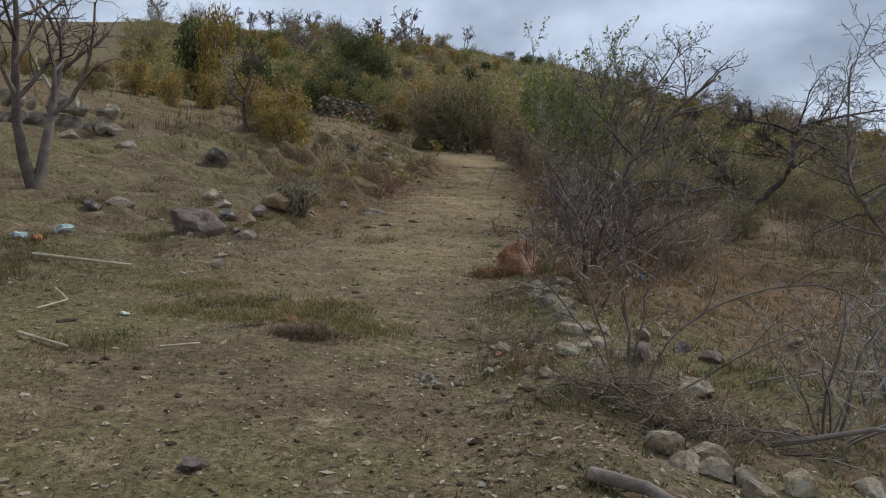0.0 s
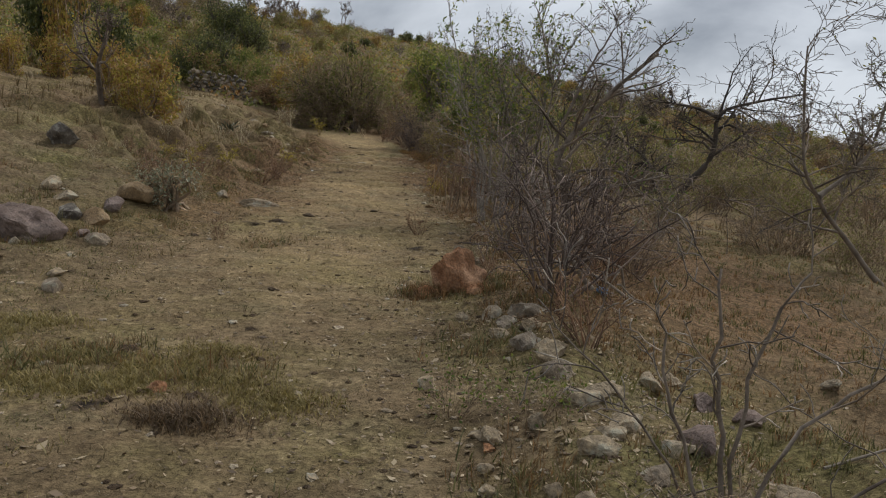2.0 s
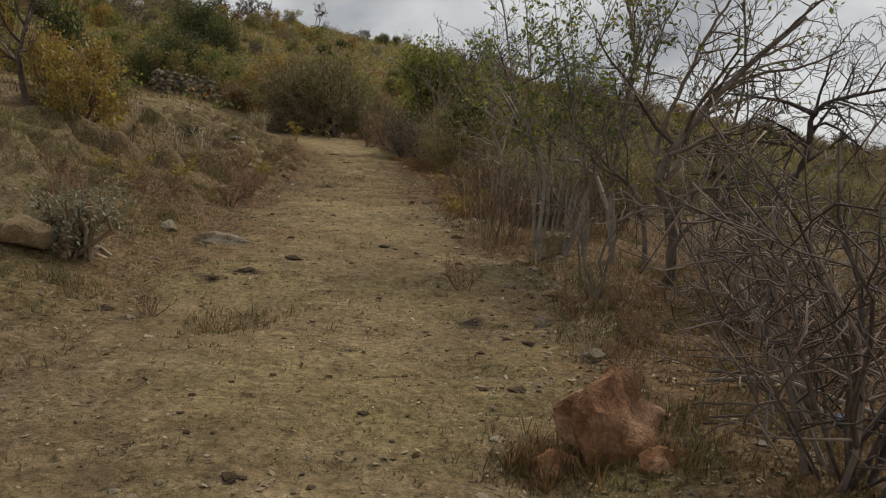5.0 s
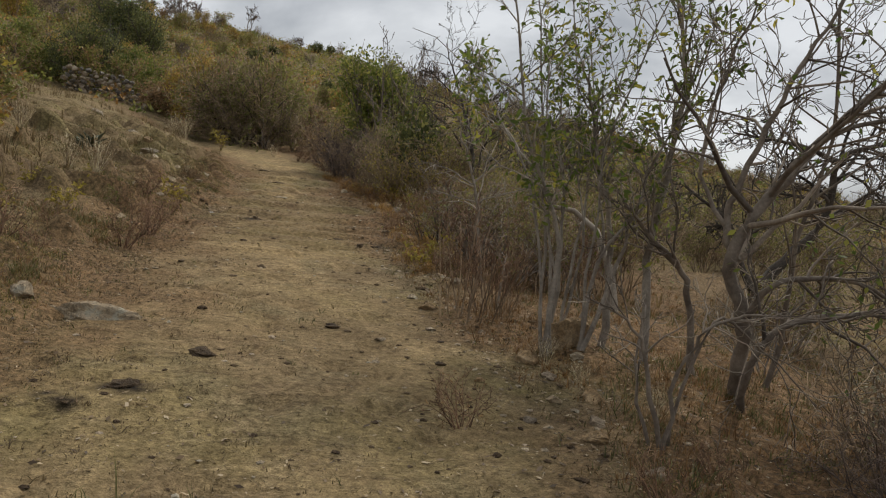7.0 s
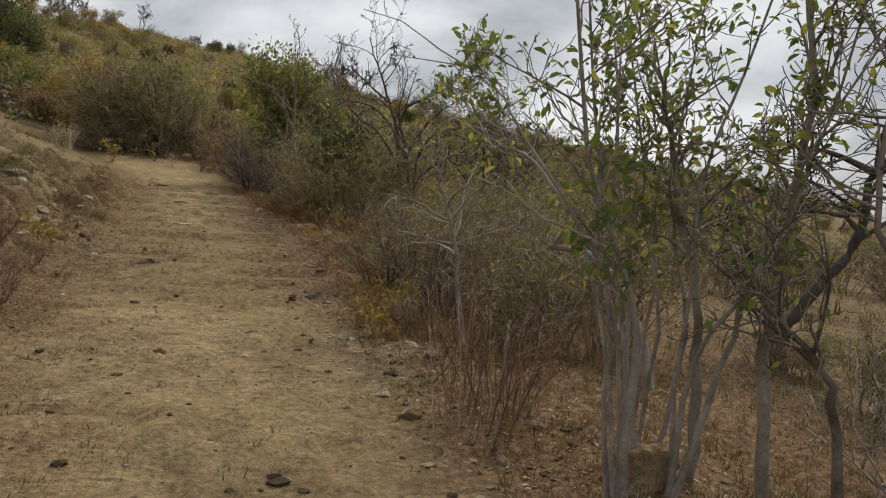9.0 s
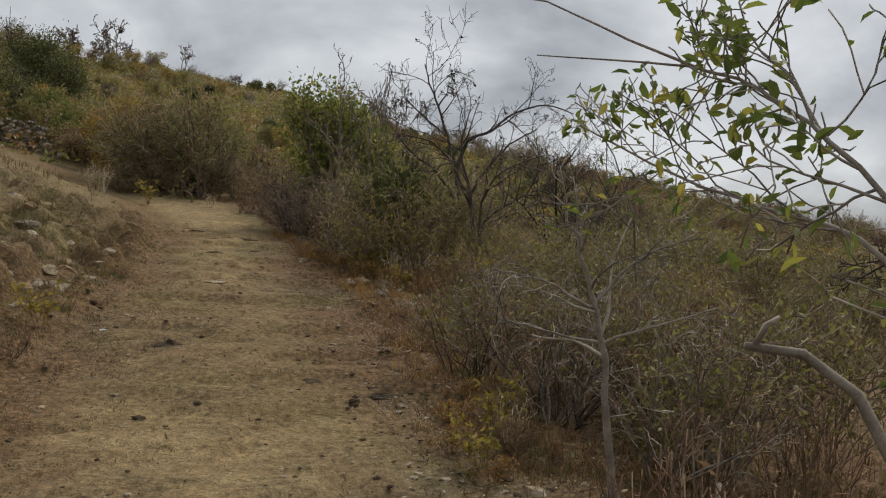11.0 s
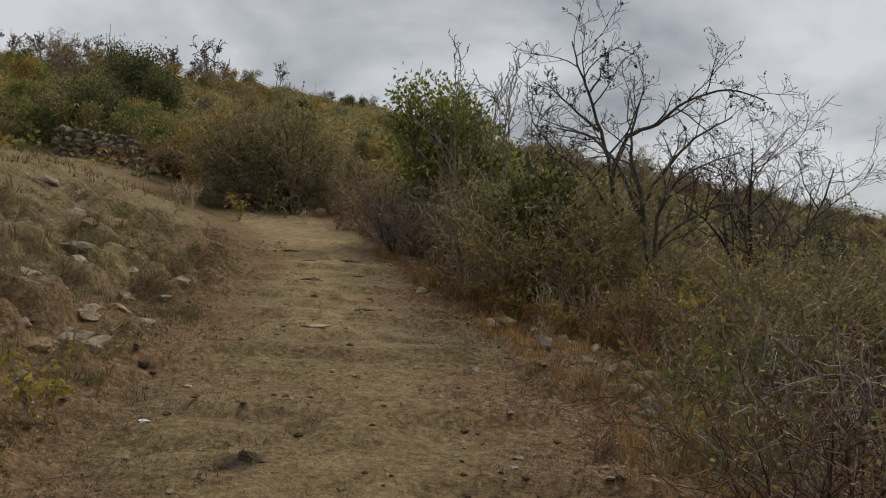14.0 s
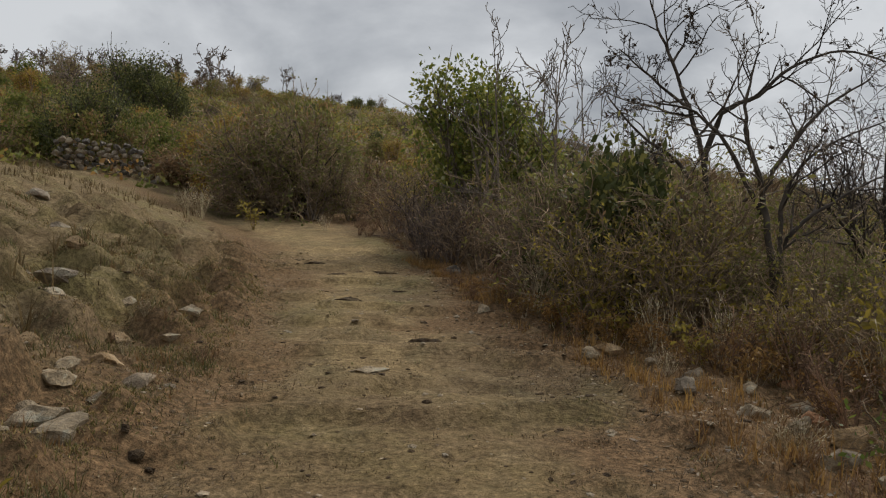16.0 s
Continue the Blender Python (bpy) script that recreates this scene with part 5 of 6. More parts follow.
bank_row = ((-3.42, 23.14, 0.37), (-3.08, 23.03, 0.26), (-3.14, 23.8, 0.34), (-3.3, 22.61, 0.42), (-3.95, 23.92, 0.28), (-3.61, 23.73, 0.27), (-3.98, 23.3, 0.24), (-4.71, 26.23, 0.38), (-3.12, 22.41, 0.4), (-3.48, 24.1, 0.34),
            (-3.45, 22.75, 0.2), (-2.85, 23.65, 0.12), (-4.5, 25.7, 0.4), (-4.0, 26.14, 0.3), (-3.4, 21.95, 0.3), (-4.45, 24.2, 0.45), (-3.69, 22.3, 0.26), (-3.97, 27.94, 0.34), (-3.4, 26.4, 0.28), (-3.75, 25.2, 0.3),
            (-4.2, 24.9, 0.24), (-5.6, 28.5, 0.4), (-8.08, 33.62, 0.6), (-7.6, 29.5, 0.45), (-6.6, 33.5, 0.4), (-3.0, 18.3, 0.2), (-2.14, 12.36, 0.14), (-3.2, 21.3, 0.22), (-3.65, 21.6, 0.3), (-4.9, 27.2, 0.3), (-3.3, 25.3, 0.2), (-5.3, 26.6, 0.35))
for i, (x, y, s) in enumerate(bank_row):
    stone(x, y, (s * 0.62, s * 0.46, s * 0.3), (M_PALE, M_ROCK, M_ROCK, M_PALE, M_TAN)[i % 5], "lichened grey stone bedded in the grassy bank", 220 + i, 0.5, None, group="stones in the bank", rough=0.4)
for i, (x, y, s) in enumerate(((-2.69, 22.4, 0.08), (-2.58, 22.3, 0.05), (-2.78, 22.5, 0.045))):
    stone(x, y, (s, s * 0.7, s * 0.6), M_CLOD, "dark upturned clod of earth at the bank's foot", 255 + i, 0.2, None, name="clod", rough=0.8, group="clods at the bank's foot")
for i, (x, y, s) in enumerate(((2.38, 3.32, 0.12), (2.6, 3.3, 0.13), (2.72, 2.95, 0.1), (2.95, 2.9, 0.11), (1.62, 4.9, 0.06), (1.72, 4.1, 0.06), (1.5, 3.75, 0.05), (1.35, 4.3, 0.05))):
    stone(x, y, (s * 1.1, s, s * 0.95), M_PALE, "pale blunt stone beside the brushwood", 270 + i, 0.25, None, group="stones by the brushwood")
for i, (x, y, s, m) in enumerate(((1.57, 22.7, 0.13, M_ROCK), (1.5, 23.1, 0.1, M_PALE), (1.7, 23.3, 0.13, M_RED), (1.95, 23.9, 0.12, M_PALE), (1.6, 24.1, 0.09, M_PALE), (1.35, 24.6, 0.11, M_ROCK), (1.15, 25.2, 0.09, M_PALE), (1.75, 22.3, 0.12, M_PALE), (1.45, 21.9, 0.1, M_ROCK), (0.9, 26.4, 0.1, M_PALE), (2.2, 24.6, 0.12, M_RED))):
    stone(x, y, (s * 1.3, s, s * 0.8), m, "stone half buried at the foot of the thicket", 280 + i, 0.35, None, group="stones at the foot of the thicket")
stone(1.88, 13.6, (0.24, 0.18, 0.19), M_TAN, "blocky tan rock with a pale broken face", 259, 0.22, 25, rough=0.3, sub=4)
for i, (x, y, r) in enumerate(((-0.2, 5.0, 0.05), (-0.33, 5.08, 0.04), (-0.05, 4.95, 0.035), (-0.6, 5.15, 0.035))):
    stone(x, y, (r * 1.3, r, r * 0.6), M_CLOD, "dark mossy clod of rotten earth in the clearing", 380 + i, 0.35, None, name="clod", rough=0.95, group="clods in the clearing")
stone(-0.42, 5.35, (0.08, 0.06, 0.05), M_RED, "small rust-red stone in thin turf", 258, 0.3)
stone(-1.45, 24.5, (0.22, 0.16, 0.08), M_PALE, "flat pale stone bedded in the path", 250, 0.62, rough=0.5)
stone(-5.75, 15.2, (0.42, 0.3, 0.24), M_DARK, "dark pointed boulder on the grassy slope", 251, 0.2)
stone(-8.6, 14.4, (0.4, 0.3, 0.2), M_PALE, "pale rock lying in the grass", 252, 0.3)
stone(-7.4, 14.6, (0.35, 0.25, 0.18), M_PALE, "pale rock lying in the grass", 253, 0.3)
wrng = random.Random(9)
for i in range(26):
    x, y = -11.2 + 0.24 * (i % 13) + wrng.uniform(-0.1, 0.1), 15.6 + wrng.uniform(-0.2, 0.2)
    s = wrng.uniform(0.16, 0.3)
    ob = stone(x, y, (s * 1.2, s, s), M_ROCK, "rounded stone in a tumbled dry-stone wall", 300 + i, 0.2, None, sub=2, group="stones of the tumbled wall")
    ob.location.z += 0.42 * (i // 13)
for i, (x, y, w, l) in enumerate(((-1.2, 12.05, 0.12, 0.1), (-0.89, 12.84, 0.16, 0.12), (-1.47, 20.2, 0.14, 0.09), (0.42, 18.6, 0.1, 0.08), (-0.1, 19.1, 0.12, 0.1), (0.66, 19.4, 0.12, 0.1), (-0.9, 27.4, 0.07, 0.06), (0.2, 18.3, 0.09, 0.07), (-0.2, 5.3, 0.1, 0.07))):
    stone(x, y, (w * 0.9, l * 0.9, 0.03), M_CLOD, "crumbled dark clod of earth on the path", 341 + i, 0.45, None, name="clod", rough=0.95)
stone(-1.9, 13.6, (0.4, 0.16, 0.13), M_PALE, "long low pale rock breaking through the earth", 340, 0.36, -8, rough=0.45, sub=4)
stone(-2.45, 13.75, (0.14, 0.1, 0.13), M_PALE, "small pale rock beside the long low one", 356, 0.3, rough=0.45)

for i, (x, y, w, a) in enumerate(((-3.4, 35.4, 0.55, 5), (-2.5, 35.2, 0.4, -8), (-2.3, 32.7, 0.3, 10), (-1.5, 33.1, 0.45, -4), (-2.9, 34.1, 0.25, 0), (-1.2, 30.6, 0.3, 12), (-0.9, 26.1, 0.25, -10), (-1.9, 28.6, 0.3, 6))):
    stone(x, y, (w, 0.09, 0.06), M_CLOD, "low ledge of dark crumbling earth across the path", 360 + i, 0.3, a, name="earth_ledge", rough=0.8, group="ledges across the path").location.z -= 0.022
# dry-stone wall below the hill
wall = new("stone_wall")
wall.location = (-13.6, 53.3, hz(-13.6, 53.3))
pool = [stone_mesh("stone", 400 + i, 0.2, 0.2, 0.15, M_DARK if i % 3 else M_ROCK, 2) for i in range(9)]
for lay in range(6):
    for i in range(13 - lay // 2):
        x, y = -2.3 + 0.34 * i + 0.17 * (lay % 2) + wrng.uniform(-0.05, 0.05), wrng.uniform(-0.12, 0.12)
        ob = part("stone", wrng.choice(pool), wall)
        z = float(height(-13.6 + x, 53.3)) - wall.location.z + 0.1 + 0.23 * lay
        ob.matrix_basis = pose(x, y, z, wrng.uniform(-15, 15), wrng.uniform(-15, 15), wrng.uniform(0, 360)) @ Matrix.Scale(wrng.uniform(0.8, 1.25), 4)
tagged(wall, "dry-stone wall of dark tumbled stones", "wall", kind="structure")


# ---- sticks and rubbish ----
def stick(pts, r, text, mat=M_CANE, name="dry_cane", tip=0.65):
    t = Tubes()
    rng = random.Random(len(text) + int(100 * r))
    q = []
    for i in range(len(pts) - 1):
        for s in range(3):
            a = Vector(pts[i]).lerp(Vector(pts[i + 1]), s / 3)
            q.append(a + Vector((rng.gauss(0, r * 0.4), rng.gauss(0, r * 0.4), 0)))
    q.append(Vector(pts[-1]))
    t.add(q, [r * (1 - (1 - tip) * i / len(q)) for i in range(len(q))], 7)
    return tagged(new(name, t.mesh(name, mat)), text, "stick")


stick([g(-3.85, 6.79, 0.05), g(-2.71, 6.78, 0.06)], 0.02, "straw-coloured dry cane lying on the ground")
stick([g(-2.45, 4.95, 0.03), g(-2.38, 5.25, 0.04), g(-2.75, 5.62, 0.05)], 0.011, "bent straw-coloured dry stalk on the ground")
stick([g(-2.13, 4.31, 0.03), g(-1.53, 4.01, 0.03)], 0.013, "short straw-coloured dry cane on the ground")
stick([g(-0.95, 4.2, 0.03), g(-0.75, 4.4, 0.03)], 0.01, "short dry stalk on the ground")
stick([g(2.0, 2.55, 0.04), g(2.2, 2.45, 0.06), g(2.45, 2.25, 0.04)], 0.035, "short rotten grey log beside the path", M_BARK, "log")
stick([g(2.62, 9.0, 0.0), (2.35, 9.0, 1.1), (2.12, 8.95, 1.42), (2.0, 8.9, 1.62)], 0.03, "leaning bleached dead branch", M_DEAD, "dead_branch")
stick([g(2.9, 8.6, 0.0), (2.6, 8.5, 0.95), (2.1, 8.5, 1.1), (1.8, 8.6, 1.05)], 0.015, "thin bleached dead branch arching over grass", M_DEAD, "dead_branch")
stick([g(3.0, 9.2, 0.0), (2.9, 9.0, 1.0), (2.5, 8.9, 1.15), (2.2, 8.8, 1.0)], 0.015, "thin bleached dead branch arching over grass", M_DEAD, "dead_branch")
stick([g(1.6, 15.3, 0.0), (1.7, 15.5, 1.7)], 0.014, "pale broken cane stump", M_DEAD, "dead_branch")
stick([g(2.65, 18.7, 0.0), (2.66, 18.62, 2.2), (2.52, 18.5, 3.0), (2.3, 18.48, 3.5), (1.97, 18.5, 3.93)], 0.013, "long bare branch rising above the thicket", M_BARK, "bare_branch", 0.25)
stick([g(1.2, 20.0, 0.0), (1.3, 20.05, 1.9), (1.75, 20.1, 2.13), (2.4, 20.2, 2.1)], 0.008, "thin bleached branch arching over weeds", M_DEAD, "dead_branch", 0.4)
stick([(1.04, 14.7, 3.43), (0.9, 15.0, 3.58), (0.72, 15.5, 3.84), (0.5, 16.0, 4.0)], 0.006, "long thin leafless branch reaching over the path", M_BARK, "bare_branch", 0.4)
stick([(1.04, 14.72, 3.44), (0.88, 15.0, 3.5), (0.66, 15.4, 3.58)], 0.005, "thin leafless branch reaching over the path", M_BARK, "bare_branch", 0.4)
stick([g(3.2, 5.2, 0.03), g(3.7, 5.35, 0.1), g(4.2, 5.3, 0.05)], 0.009, "thin dry twig lying on grass", M_DEAD, "twig")
stick([g(3.0, 3.6, 0.05), g(3.6, 3.9, 0.16), g(4.3, 4.1, 0.2)], 0.018, "grey fallen branch on the ground", M_BARK, "fallen_branch")


def heap(x, y, rx, ry, high, n, mat, text, seed):
    """Loose dry twigs lying over one another."""
    rng, t = random.Random(seed), Tubes()
    for _ in range(n):
        a, f = rng.uniform(0, 6.283), math.sqrt(rng.random())
        px, py = x + rx * f * math.cos(a), y + ry * f * math.sin(a)
        z = hz(px, py) + rng.uniform(0, high) * (1 - 0.8 * f * f) + 0.01
        b, le = rng.uniform(0, 6.283), rng.uniform(0.05, 0.12 + 0.5 * rx)
        d = Vector((math.cos(b), math.sin(b), rng.gauss(0.05, 0.25))) * le * 0.5
        m = Vector((px, py, z))
        k = Vector((rng.gauss(0, 0.03), rng.gauss(0, 0.03), abs(rng.gauss(0, 0.02))))
        r = rng.uniform(0.002, 0.006)
        t.add([m - d, m + k, m + d], [r, r * 0.9, r * 0.6], 4)
    return tagged(new("brushwood_heap", t.mesh("brushwood_heap", mat)), text, "brushwood", kind="stuff")


heap(2.35, 3.85, 0.6, 0.32, 0.13, 120, M_BARK, "heap of dark dry twigs under the leafless shrub", 601)
heap(2.95, 3.7, 0.5, 0.28, 0.12, 70, M_MAUVE, "heap of grey dry twigs beside pale stones", 602)


def crumple(x, y, size, mat, text, seed, category="litter", name="plastic_scrap"):
    ob = new(name, stone_mesh(name, seed, size[0], size[1], size[2], mat, 3, 0.75, 0.1))
    ob.matrix_world = pose(x, y, hz(x, y) + size[2] * 0.55, 0, 0, seed * 47)
    return tagged(ob, text, category)


crumple(2.72, 8.95, (0.11, 0.06, 0.05), M_BLUE, "crushed pale blue plastic bottle in dry grass", 501, name="plastic_bottle")
crumple(-4.35, 7.25, (0.17, 0.1, 0.07), M_AQUA, "crumpled pale green plastic bag on the ground", 502, name="plastic_bag")
crumple(-4.12, 7.72, (0.16, 0.09, 0.07), M_AQUA, "crumpled pale green plastic bag on the ground", 503, name="plastic_bag")
crumple(-4.08, 7.2, (0.09, 0.07, 0.06), M_ORANGE, "crumpled orange plastic wrapper on the ground", 504)
crumple(-1.75, 5.1, (0.06, 0.04, 0.02), M_WHITE, "small white paper scrap on the ground", 505, name="paper_scrap")
crumple(-2.25, 21.0, (0.05, 0.035, 0.015), M_WHITE, "small white paper scrap beside the path", 506, name="paper_scrap")


# ---- grass, litter and pebbles ----
def tufts(name, text, mat, n, seed, where, high, wide, blades, lean=0.5):
    rs = np.random.RandomState(seed)
    x, y = where(rs, n)
    m = len(x)
    p = np.repeat(np.stack([x, y, height(x, y) - 0.008], 1), blades, 0)
    p[:, :2] += rs.normal(0, 0.028, (m * blades, 2))
    a = rs.uniform(0, 6.283, m * blades)
    h = np.repeat(rs.gamma(4, 0.25, m), blades) * high * rs.uniform(0.5, 1.2, m * blades)
    out = np.stack([np.cos(a), np.sin(a)], 1) * (h * lean * rs.uniform(0.2, 1.6, m * blades))[:, None]
    b = a + 1.57 + rs.normal(0, 0.5, m * blades)
    side = np.stack([np.cos(b), np.sin(b), 0 * b], 1) * (wide * rs.uniform(0.6, 1.4, m * blades))[:, None]
    mid = p + np.column_stack([out * 0.4, h * 0.6])
    tip = p + np.column_stack([out, h])
    v = np.stack([p - side, p + side, mid + side * 0.7, mid - side * 0.7, tip], 1).reshape(-1, 3)
    i = np.arange(m * blades)[:, None] * 5
    f = [tuple(r) for r in (i + np.array([0, 1, 2, 3])).tolist()] + [tuple(r) for r in (i + np.array([3, 2, 4])).tolist()]
    return tagged(new(name, mesh_from(name, v, f, mat)), text, "grass", kind="stuff")


def off_path(rs, n, x0, x1, y0, y1, near):
    x, y = rs.uniform(x0, x1, n), y0 + (y1 - y0) * rs.uniform(0, 1, n) ** 1.25
    inside = np.minimum(x - left_edge(y), right_edge(y) - x)
    patch = vnoise(x / 0.6, y / 0.6, 21) + vnoise(x / 1.9, y / 1.9, 22) + 0.35
    keep = rs.uniform(0, 1, n) < np.where(inside > 0.25, near, 1.0) * np.clip(patch + 0.25, 0.03, 1)
    return x[keep], y[keep]


def far_slope(rs, n):
    x, y = rs.uniform(-32, 30, n), rs.uniform(16, 75, n)
    keep = ((x < left_edge(y) - 1.5) | (x > right_edge(y) + 0.8) | (y > 50)) & (vnoise(x / 2.5, y / 2.5, 41) > -0.1) & ((x < 0) | (rs.uniform(0, 1, n) < 0.4))
    return x[keep], y[keep]


tufts("dry_grass", "short dry straw grass over the hillside", M_STRAW, 26000, 1, lambda rs, n: off_path(rs, n, -9, 7, 0.5, 34, 0.1), 0.04, 0.0035, 5, 1.1)
tufts("green_grass", "short faded green grass among the straw", M_GRASSG, 16000, 2, lambda rs, n: off_path(rs, n, -9, 6, 0.5, 30, 0.16), 0.035, 0.0035, 5, 1.1)


def right_bank(rs, n):
    y = rs.uniform(6, 42, n)
    x = right_edge(y) + rs.gamma(2, 0.6, n) - 0.15
    keep = rs.uniform(0, 1, n) < np.clip(vnoise(x / 0.5, y / 0.7, 31) * 2 + 0.7, 0, 1)
    return x[keep], y[keep]


tufts("rusty_grass", "rusty brown dry grass along the thicket", M_RUSTG, 8000, 3, right_bank, 0.055, 0.0035, 7, 0.8)
def stubble(rs, n):
    x, y = rs.uniform(-4.5, 2.2, n), 0.3 + 26 * rs.uniform(0, 1, n) ** 1.6
    inside = np.minimum(x - left_edge(y), right_edge(y) - x) + vnoise(x / 0.8, y / 0.8, 51)
    keep = rs.uniform(0, 1, n) > 0.85 * smooth(0.1, 0.5, inside) * smooth(10, 15, y)
    keep &= np.hypot(x + 0.3, y - 5.0) > 0.38
    return x[keep], y[keep]


tufts("stubble", "fine dry stubble on the trodden ground", M_STRAW, 30000, 4, stubble, 0.018, 0.003, 3, 1.3)
tufts("tall_grass", "tall dry grass on the far slope", M_STRAW, 16000, 5, far_slope, 0.2, 0.009, 5)


def flakes(name, text, mat, x, y, size, seed):
    rs = np.random.RandomState(seed)
    n = len(x)
    p = np.stack([x, y, height(x, y) + 0.008], 1)
    a, s = rs.uniform(0, 6.283, n), size * rs.gamma(4, 0.25, n)
    d = np.stack([np.cos(a), np.sin(a), rs.normal(0, 0.25, n)], 1) * s[:, None]
    e = np.stack([-np.sin(a), np.cos(a), rs.normal(0, 0.3, n)], 1) * (s * rs.uniform(0.25, 0.6, n))[:, None]
    v = np.stack([p - d, p + e, p + d, p - e], 1).reshape(-1, 3)
    return tagged(new(name, mesh_from(name, v, np.arange(n)[:, None] * 4 + np.arange(4), mat)), text, "litter", kind="stuff")


lrs = np.random.RandomState(8)
ly = 0.3 + 34 * lrs.uniform(0, 1, 60000) ** 1.5
lx = np.where(lrs.uniform(0, 1, 60000) < 0.35, right_edge(ly) + lrs.normal(0.5, 0.8, 60000), lrs.uniform(-5.5, 3, 60000))
bare = (np.minimum(lx - left_edge(ly), right_edge(ly) - lx) > 0.3) & (ly > 12) & (lrs.uniform(0, 1, len(ly)) < 0.93)
lx, ly = lx[~bare], ly[~bare]
flakes("leaf_litter", "scattered fallen leaves and plant crumbs", M_LITTER, lx, ly, 0.0125, 9)


def pebbles(name, text, mat, n, seed, size):
    rs = np.random.RandomState(seed)
    y = 0.5 + 36 * rs.uniform(0, 1, n) ** 1.3
    x = np.where(rs.uniform(0, 1, n) < 0.35, right_edge(y) + rs.normal(0, 0.5, n), rs.uniform(-4.5, 2, n))
    s = size * rs.gamma(2.2, 0.42, n)
    o = np.array([[1, 0, 0], [0, 1, 0], [-1, 0, 0], [0, -1, 0], [0.7, 0.7, 0.5], [-0.7, 0.7, 0.45], [-0.7, -0.7, 0.55], [0.7, -0.7, 0.4], [0, 0, 0.8]], float)
    v = o[None] * s[:, None, None] * rs.uniform(0.65, 1.25, (n, 9, 3)) * np.array([1.1, 0.9, 0.75])
    a = rs.uniform(0, 6.283, n)[:, None]
    vx, vy = v[..., 0] * np.cos(a) - v[..., 1] * np.sin(a), v[..., 0] * np.sin(a) + v[..., 1] * np.cos(a)
    v = np.stack([vx + x[:, None], vy + y[:, None], v[..., 2] + height(x, y)[:, None] - 0.1 * s[:, None]], 2).reshape(-1, 3)
    tri = np.array([[0, 1, 4], [1, 2, 5], [2, 3, 6], [3, 0, 7], [4, 1, 5], [5, 2, 6], [6, 3, 7], [7, 0, 4], [4, 5, 8], [5, 6, 8], [6, 7, 8], [7, 4, 8]])
    f = (np.arange(n)[:, None, None] * 9 + tri[None]).reshape(-1, 3)
    return tagged(new(name, mesh_from(name, v, f, mat)), text, "pebbles", kind="stuff")


tufts("slope_grass", "faded green grass on the slope below the path", M_GRASSG, 3500, 44, lambda rs, n: (rs.uniform(1.9, 9, n), rs.uniform(3, 17, n)), 0.05, 0.004, 6, 0.9)
tufts("slope_straw", "short tan straw grass on the slope below the path", M_RUSTG, 3600, 49, lambda rs, n: (rs.uniform(2.4, 11, n), rs.uniform(3, 20, n)), 0.045, 0.004, 6, 1.0)
crs = np.random.RandomState(40)
centres = [(-0.95, 5.95), (-1.3, 5.7), (-0.25, 5.7), (-1.5, 4.2), (1.55, 4.4), (1.9, 3.6), (2.3, 4.6), (1.45, 8.1), (0.95, 8.2), (1.45, 6.4), (-0.9, 10.3), (-2.6, 14.3)]
for _ in range(130):
    cy = crs.uniform(3, 34)
    centres.append((float(left_edge(cy)) - crs.gamma(2, 1.0) if crs.uniform() < 0.65 else float(right_edge(cy)) + crs.gamma(2, 0.5), cy))


def clumps(rs, n):
    pick = np.array(centres)[rs.randint(0, len(centres), n)]
    p = pick + rs.normal(0, 0.17, (n, 2))
    return p[:, 0], p[:, 1]


tufts("grass_clumps", "thick clumps of dry olive-brown grass", M_STRAW, 5000, 41, clumps, 0.055, 0.003, 6, 0.9)
tufts("brown_grass_clumps", "withered brown grass in low clumps", M_RUSTG, 2200, 42, clumps, 0.07, 0.003, 6, 0.8)
tufts("green_clumps", "low greenish grass clumps", M_GRASSG, 5000, 43, clumps, 0.07, 0.0032, 6, 0.9)
moss = [(-0.76, 5.5), (-0.55, 5.8), (-1.7, 6.5), (-0.12, 5.55), (-1.0, 5.35), (-1.9, 6.2), (-0.6, 5.4), (0.25, 5.3), (-0.3, 6.1), (-1.15, 5.9), (-1.5, 5.4)]


def mossy(rs, n):
    p = np.array(moss)[rs.randint(0, len(moss), n)] + rs.normal(0, 1, (n, 2)) * np.array([0.17, 0.1])
    return p[:, 0], p[:, 1]


def bank(rs, n):
    y = rs.uniform(13, 31, n)
    x = left_edge(y) - rs.gamma(2, 0.55, n) - 0.1
    keep = rs.uniform(0, 1, n) < np.clip(vnoise(x / 0.6, y / 0.8, 81) * 2.2 + 0.55, 0.05, 1)
    return x[keep], y[keep]


def orange_foot(rs, n):
    y = 17 + 19 * rs.uniform(0, 1, n) ** 0.6
    x = right_edge(y) + rs.gamma(2, 0.28, n) - 0.1
    keep = rs.uniform(0, 1, n) < np.clip(vnoise(x / 0.5, y / 0.8, 91) * 2.6 + 0.45, 0, 1)
    return x[keep], y[keep]


tufts("orange_grass", "orange-brown dry grass at the foot of the thicket", M_OCHRE, 2600, 50, orange_foot, 0.1, 0.004, 6, 0.6)
tufts("bank_moss", "thin yellow-olive turf over the lumpy bank", M_MOSS, 12000, 51, bank, 0.02, 0.0035, 6, 1.3)
def turf(rs, n):
    x, y = rs.uniform(-5.5, 1.6, n), rs.uniform(1.0, 11, n)
    keep = (vnoise(x / 0.7, y / 0.5, 95) + 0.8 * vnoise(x / 2.0, y / 1.6, 96) + 0.4 * vnoise(x / 0.2, y / 0.2, 97) > 0.08) & (x < right_edge(y) + 0.2)
    keep &= rs.uniform(0, 1, n) > smooth(7, 11, y) * smooth(-2.5, -0.5, x)
    return x[keep], y[keep]


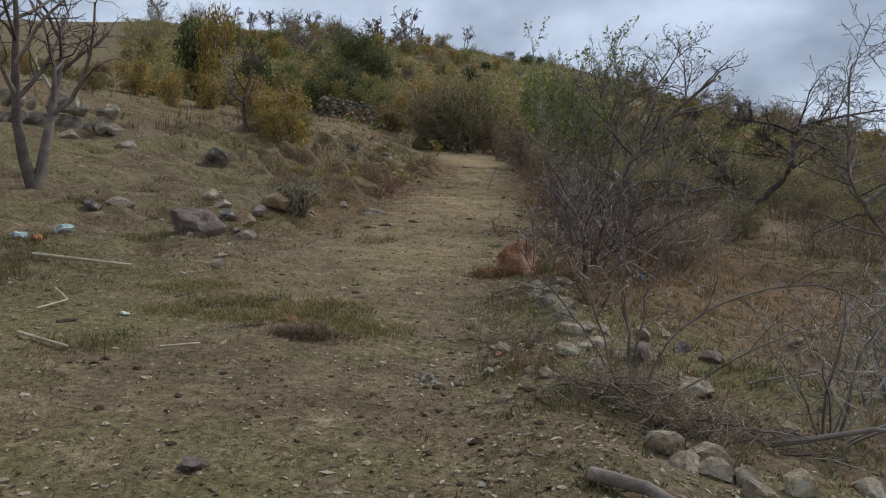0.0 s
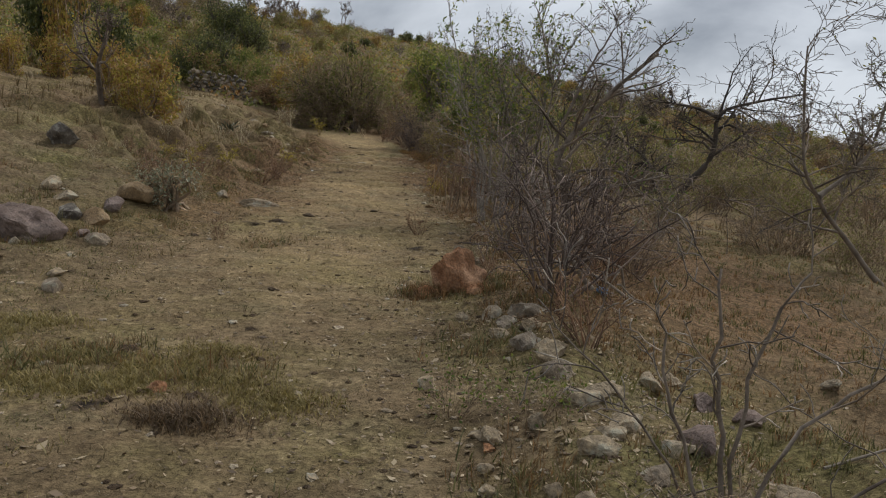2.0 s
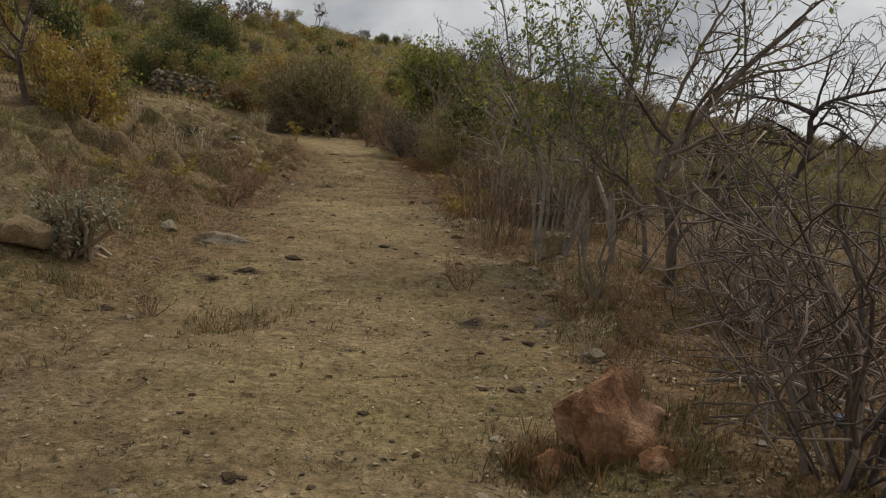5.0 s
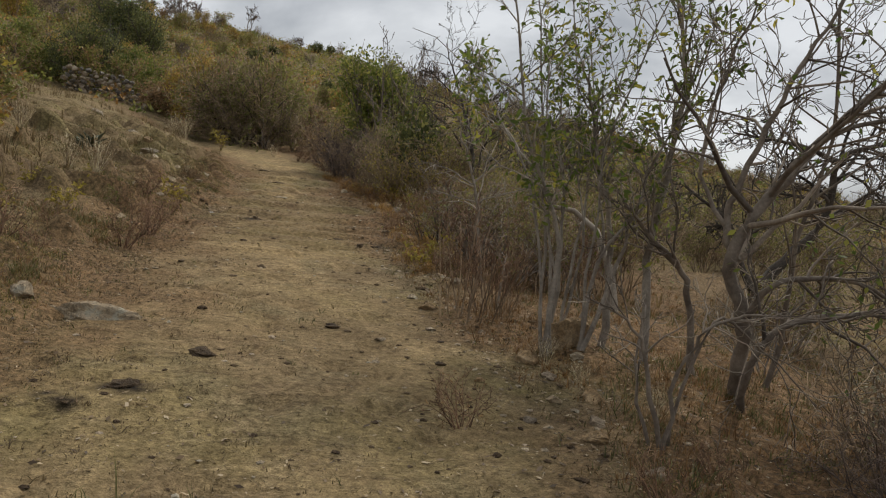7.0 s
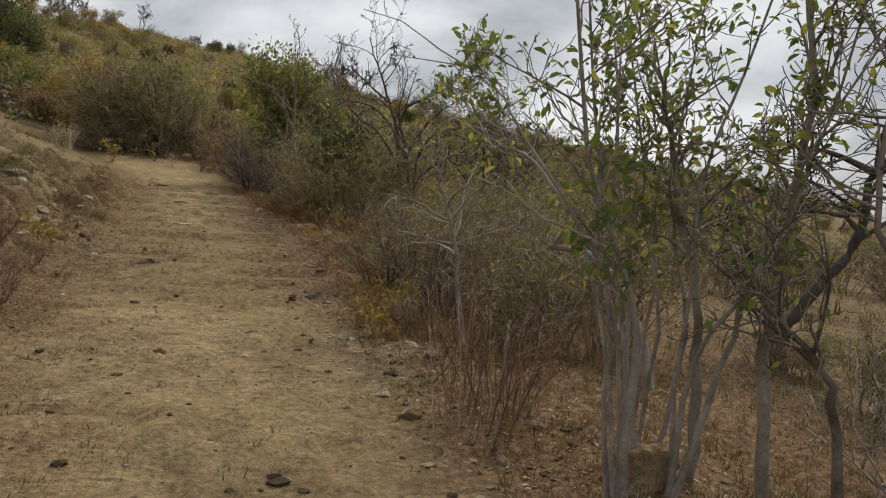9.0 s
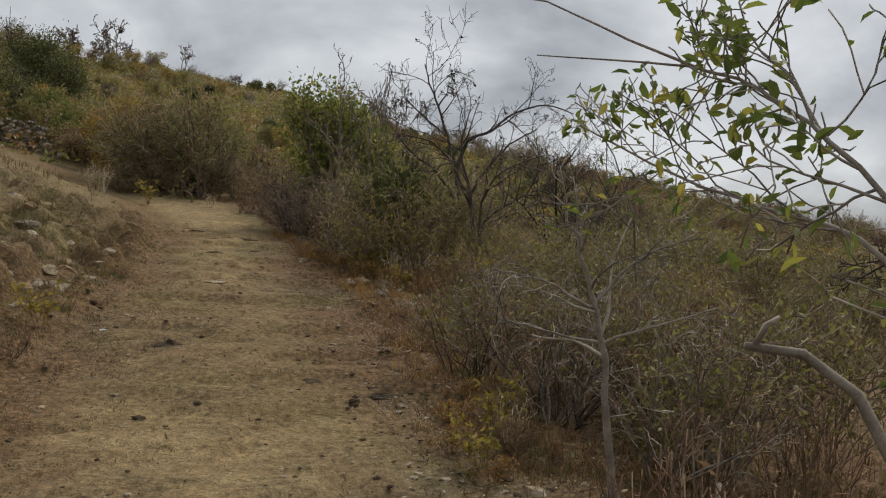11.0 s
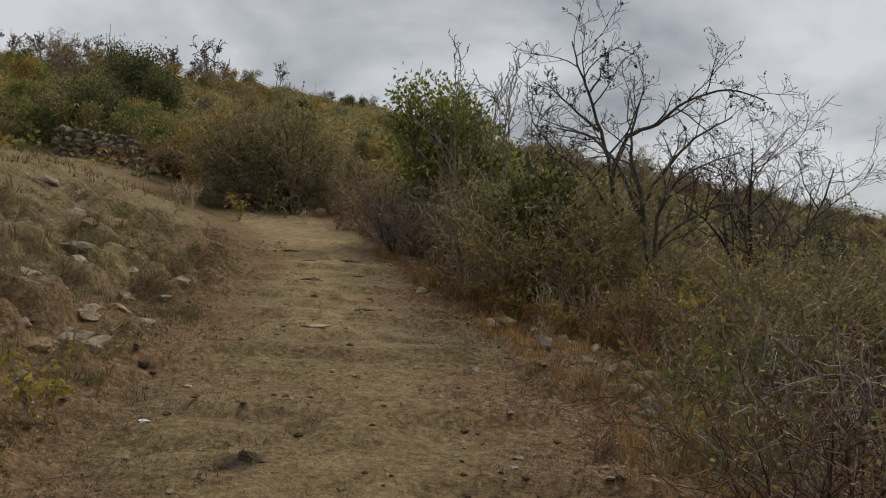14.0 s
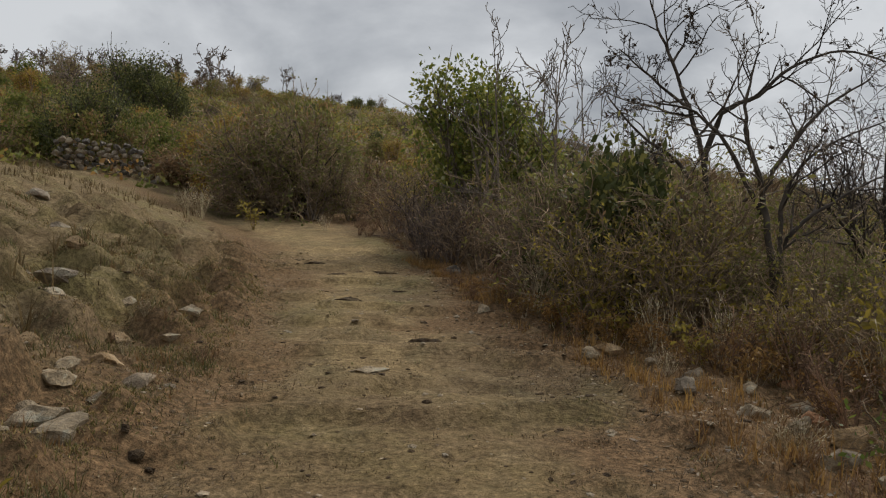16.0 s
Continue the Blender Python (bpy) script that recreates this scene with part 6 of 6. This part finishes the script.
tufts("clearing_turf", "thin olive-green turf in patches on the clearing", M_GRASSG, 9000, 52, turf, 0.02, 0.0032, 5, 1.2)
tufts("clearing_moss", "thin yellow-green turf in patches on the clearing", M_MOSS, 11000, 53, turf, 0.02, 0.0034, 5, 1.4)
def brown_zone(rs, n):
    y = 11 + 15 * rs.uniform(0, 1, n)
    side = rs.uniform(0, 1, n) < 0.6
    x = np.where(side, left_edge(y) + rs.normal(0.05, 0.75, n), right_edge(y) + rs.normal(-0.35, 0.35, n))
    keep = (vnoise(x / 0.5, y / 0.5, 98) + 0.8 * vnoise(x / 0.15, y / 0.15, 99) > -0.12) & (side | (y > 19.5))
    return x[keep], y[keep]


tufts("brown_turf", "very short dark brown turf along both edges of the path", M_DARKTURF, 22000, 54, brown_zone, 0.017, 0.003, 5, 1.3)
tufts("moss_grass", "low olive-green grass in mossy patches", M_MOSS, 4500, 45, mossy, 0.028, 0.0034, 6, 1.2)
tufts("rotten_tuft", "low heap of dark rotten grass in the clearing", M_DARKTURF, 420, 55, lambda rs, n: (rs.normal(-0.17, 0.15, n), rs.normal(5.0, 0.08, n)), 0.045, 0.003, 6, 1.3)
tufts("bank_grass", "short olive faded grass on the lumpy bank", M_GRASSG, 9000, 46, bank, 0.03, 0.0035, 6, 0.9)
tufts("bank_straw", "withered brown grass on the lumpy bank", M_RUSTG, 1200, 47, bank, 0.035, 0.0035, 6, 0.8)
tufts("rust_tuft", "reddish dry grass round the rust-red rock", M_RUSTG, 170, 48, lambda rs, n: (rs.normal(0.97, 0.1, n), rs.normal(8.12, 0.1, n)), 0.08, 0.003, 6, 0.7)
pebbles("pebbles", "small pale pebbles strewn over the path", M_PALE, 3800, 14, 0.013)
pebbles("earth_crumbs", "dark crumbs of earth on the path", M_CLOD, 4200, 15, 0.015)


def scrub():
    """Low growth that covers the far hillside, too many to count."""
    rs = np.random.RandomState(30)
    y = 50 + 118 * rs.uniform(0, 1, 9800) ** 0.8
    x = rs.uniform(-95, 105, 9800) * (0.25 + 0.75 * (y - 40) / 120)
    for mat, name, a, b in ((M_OLIVE, "hillside_scrub", 0, 3600), (M_YELLOW, "hillside_grass", 3600, 4600), (M_LIME, "green_scrub", 4600, 6100), (M_RUST, "withered_scrub", 6100, 7100), (M_OCHRE, "ochre_scrub", 7100, 8300), (M_STRAW, "straw_scrub", 8300, 9800)):
        px, py = x[a:b], y[a:b]
        m, q = len(px), 16
        r = np.repeat(rs.uniform(0.35, 1.0, m), q)
        c = np.repeat(np.stack([px, py, height(px, py)], 1), q, 0)
        v = rs.normal(0, 1, (m * q, 3)) * np.array([0.6, 0.6, 0.4]) * r[:, None]
        v[:, 2] = np.abs(v[:, 2]) + 0.1
        spots = list(zip((c + v), rs.normal(0, 1, (m * q, 3))))
        tagged(new(name, leaves_mesh(name, spots, mat, 0.3, 0.17, 31, 0.0)), "low scrub covering the far hillside", "scrub", kind="stuff")


scrub()
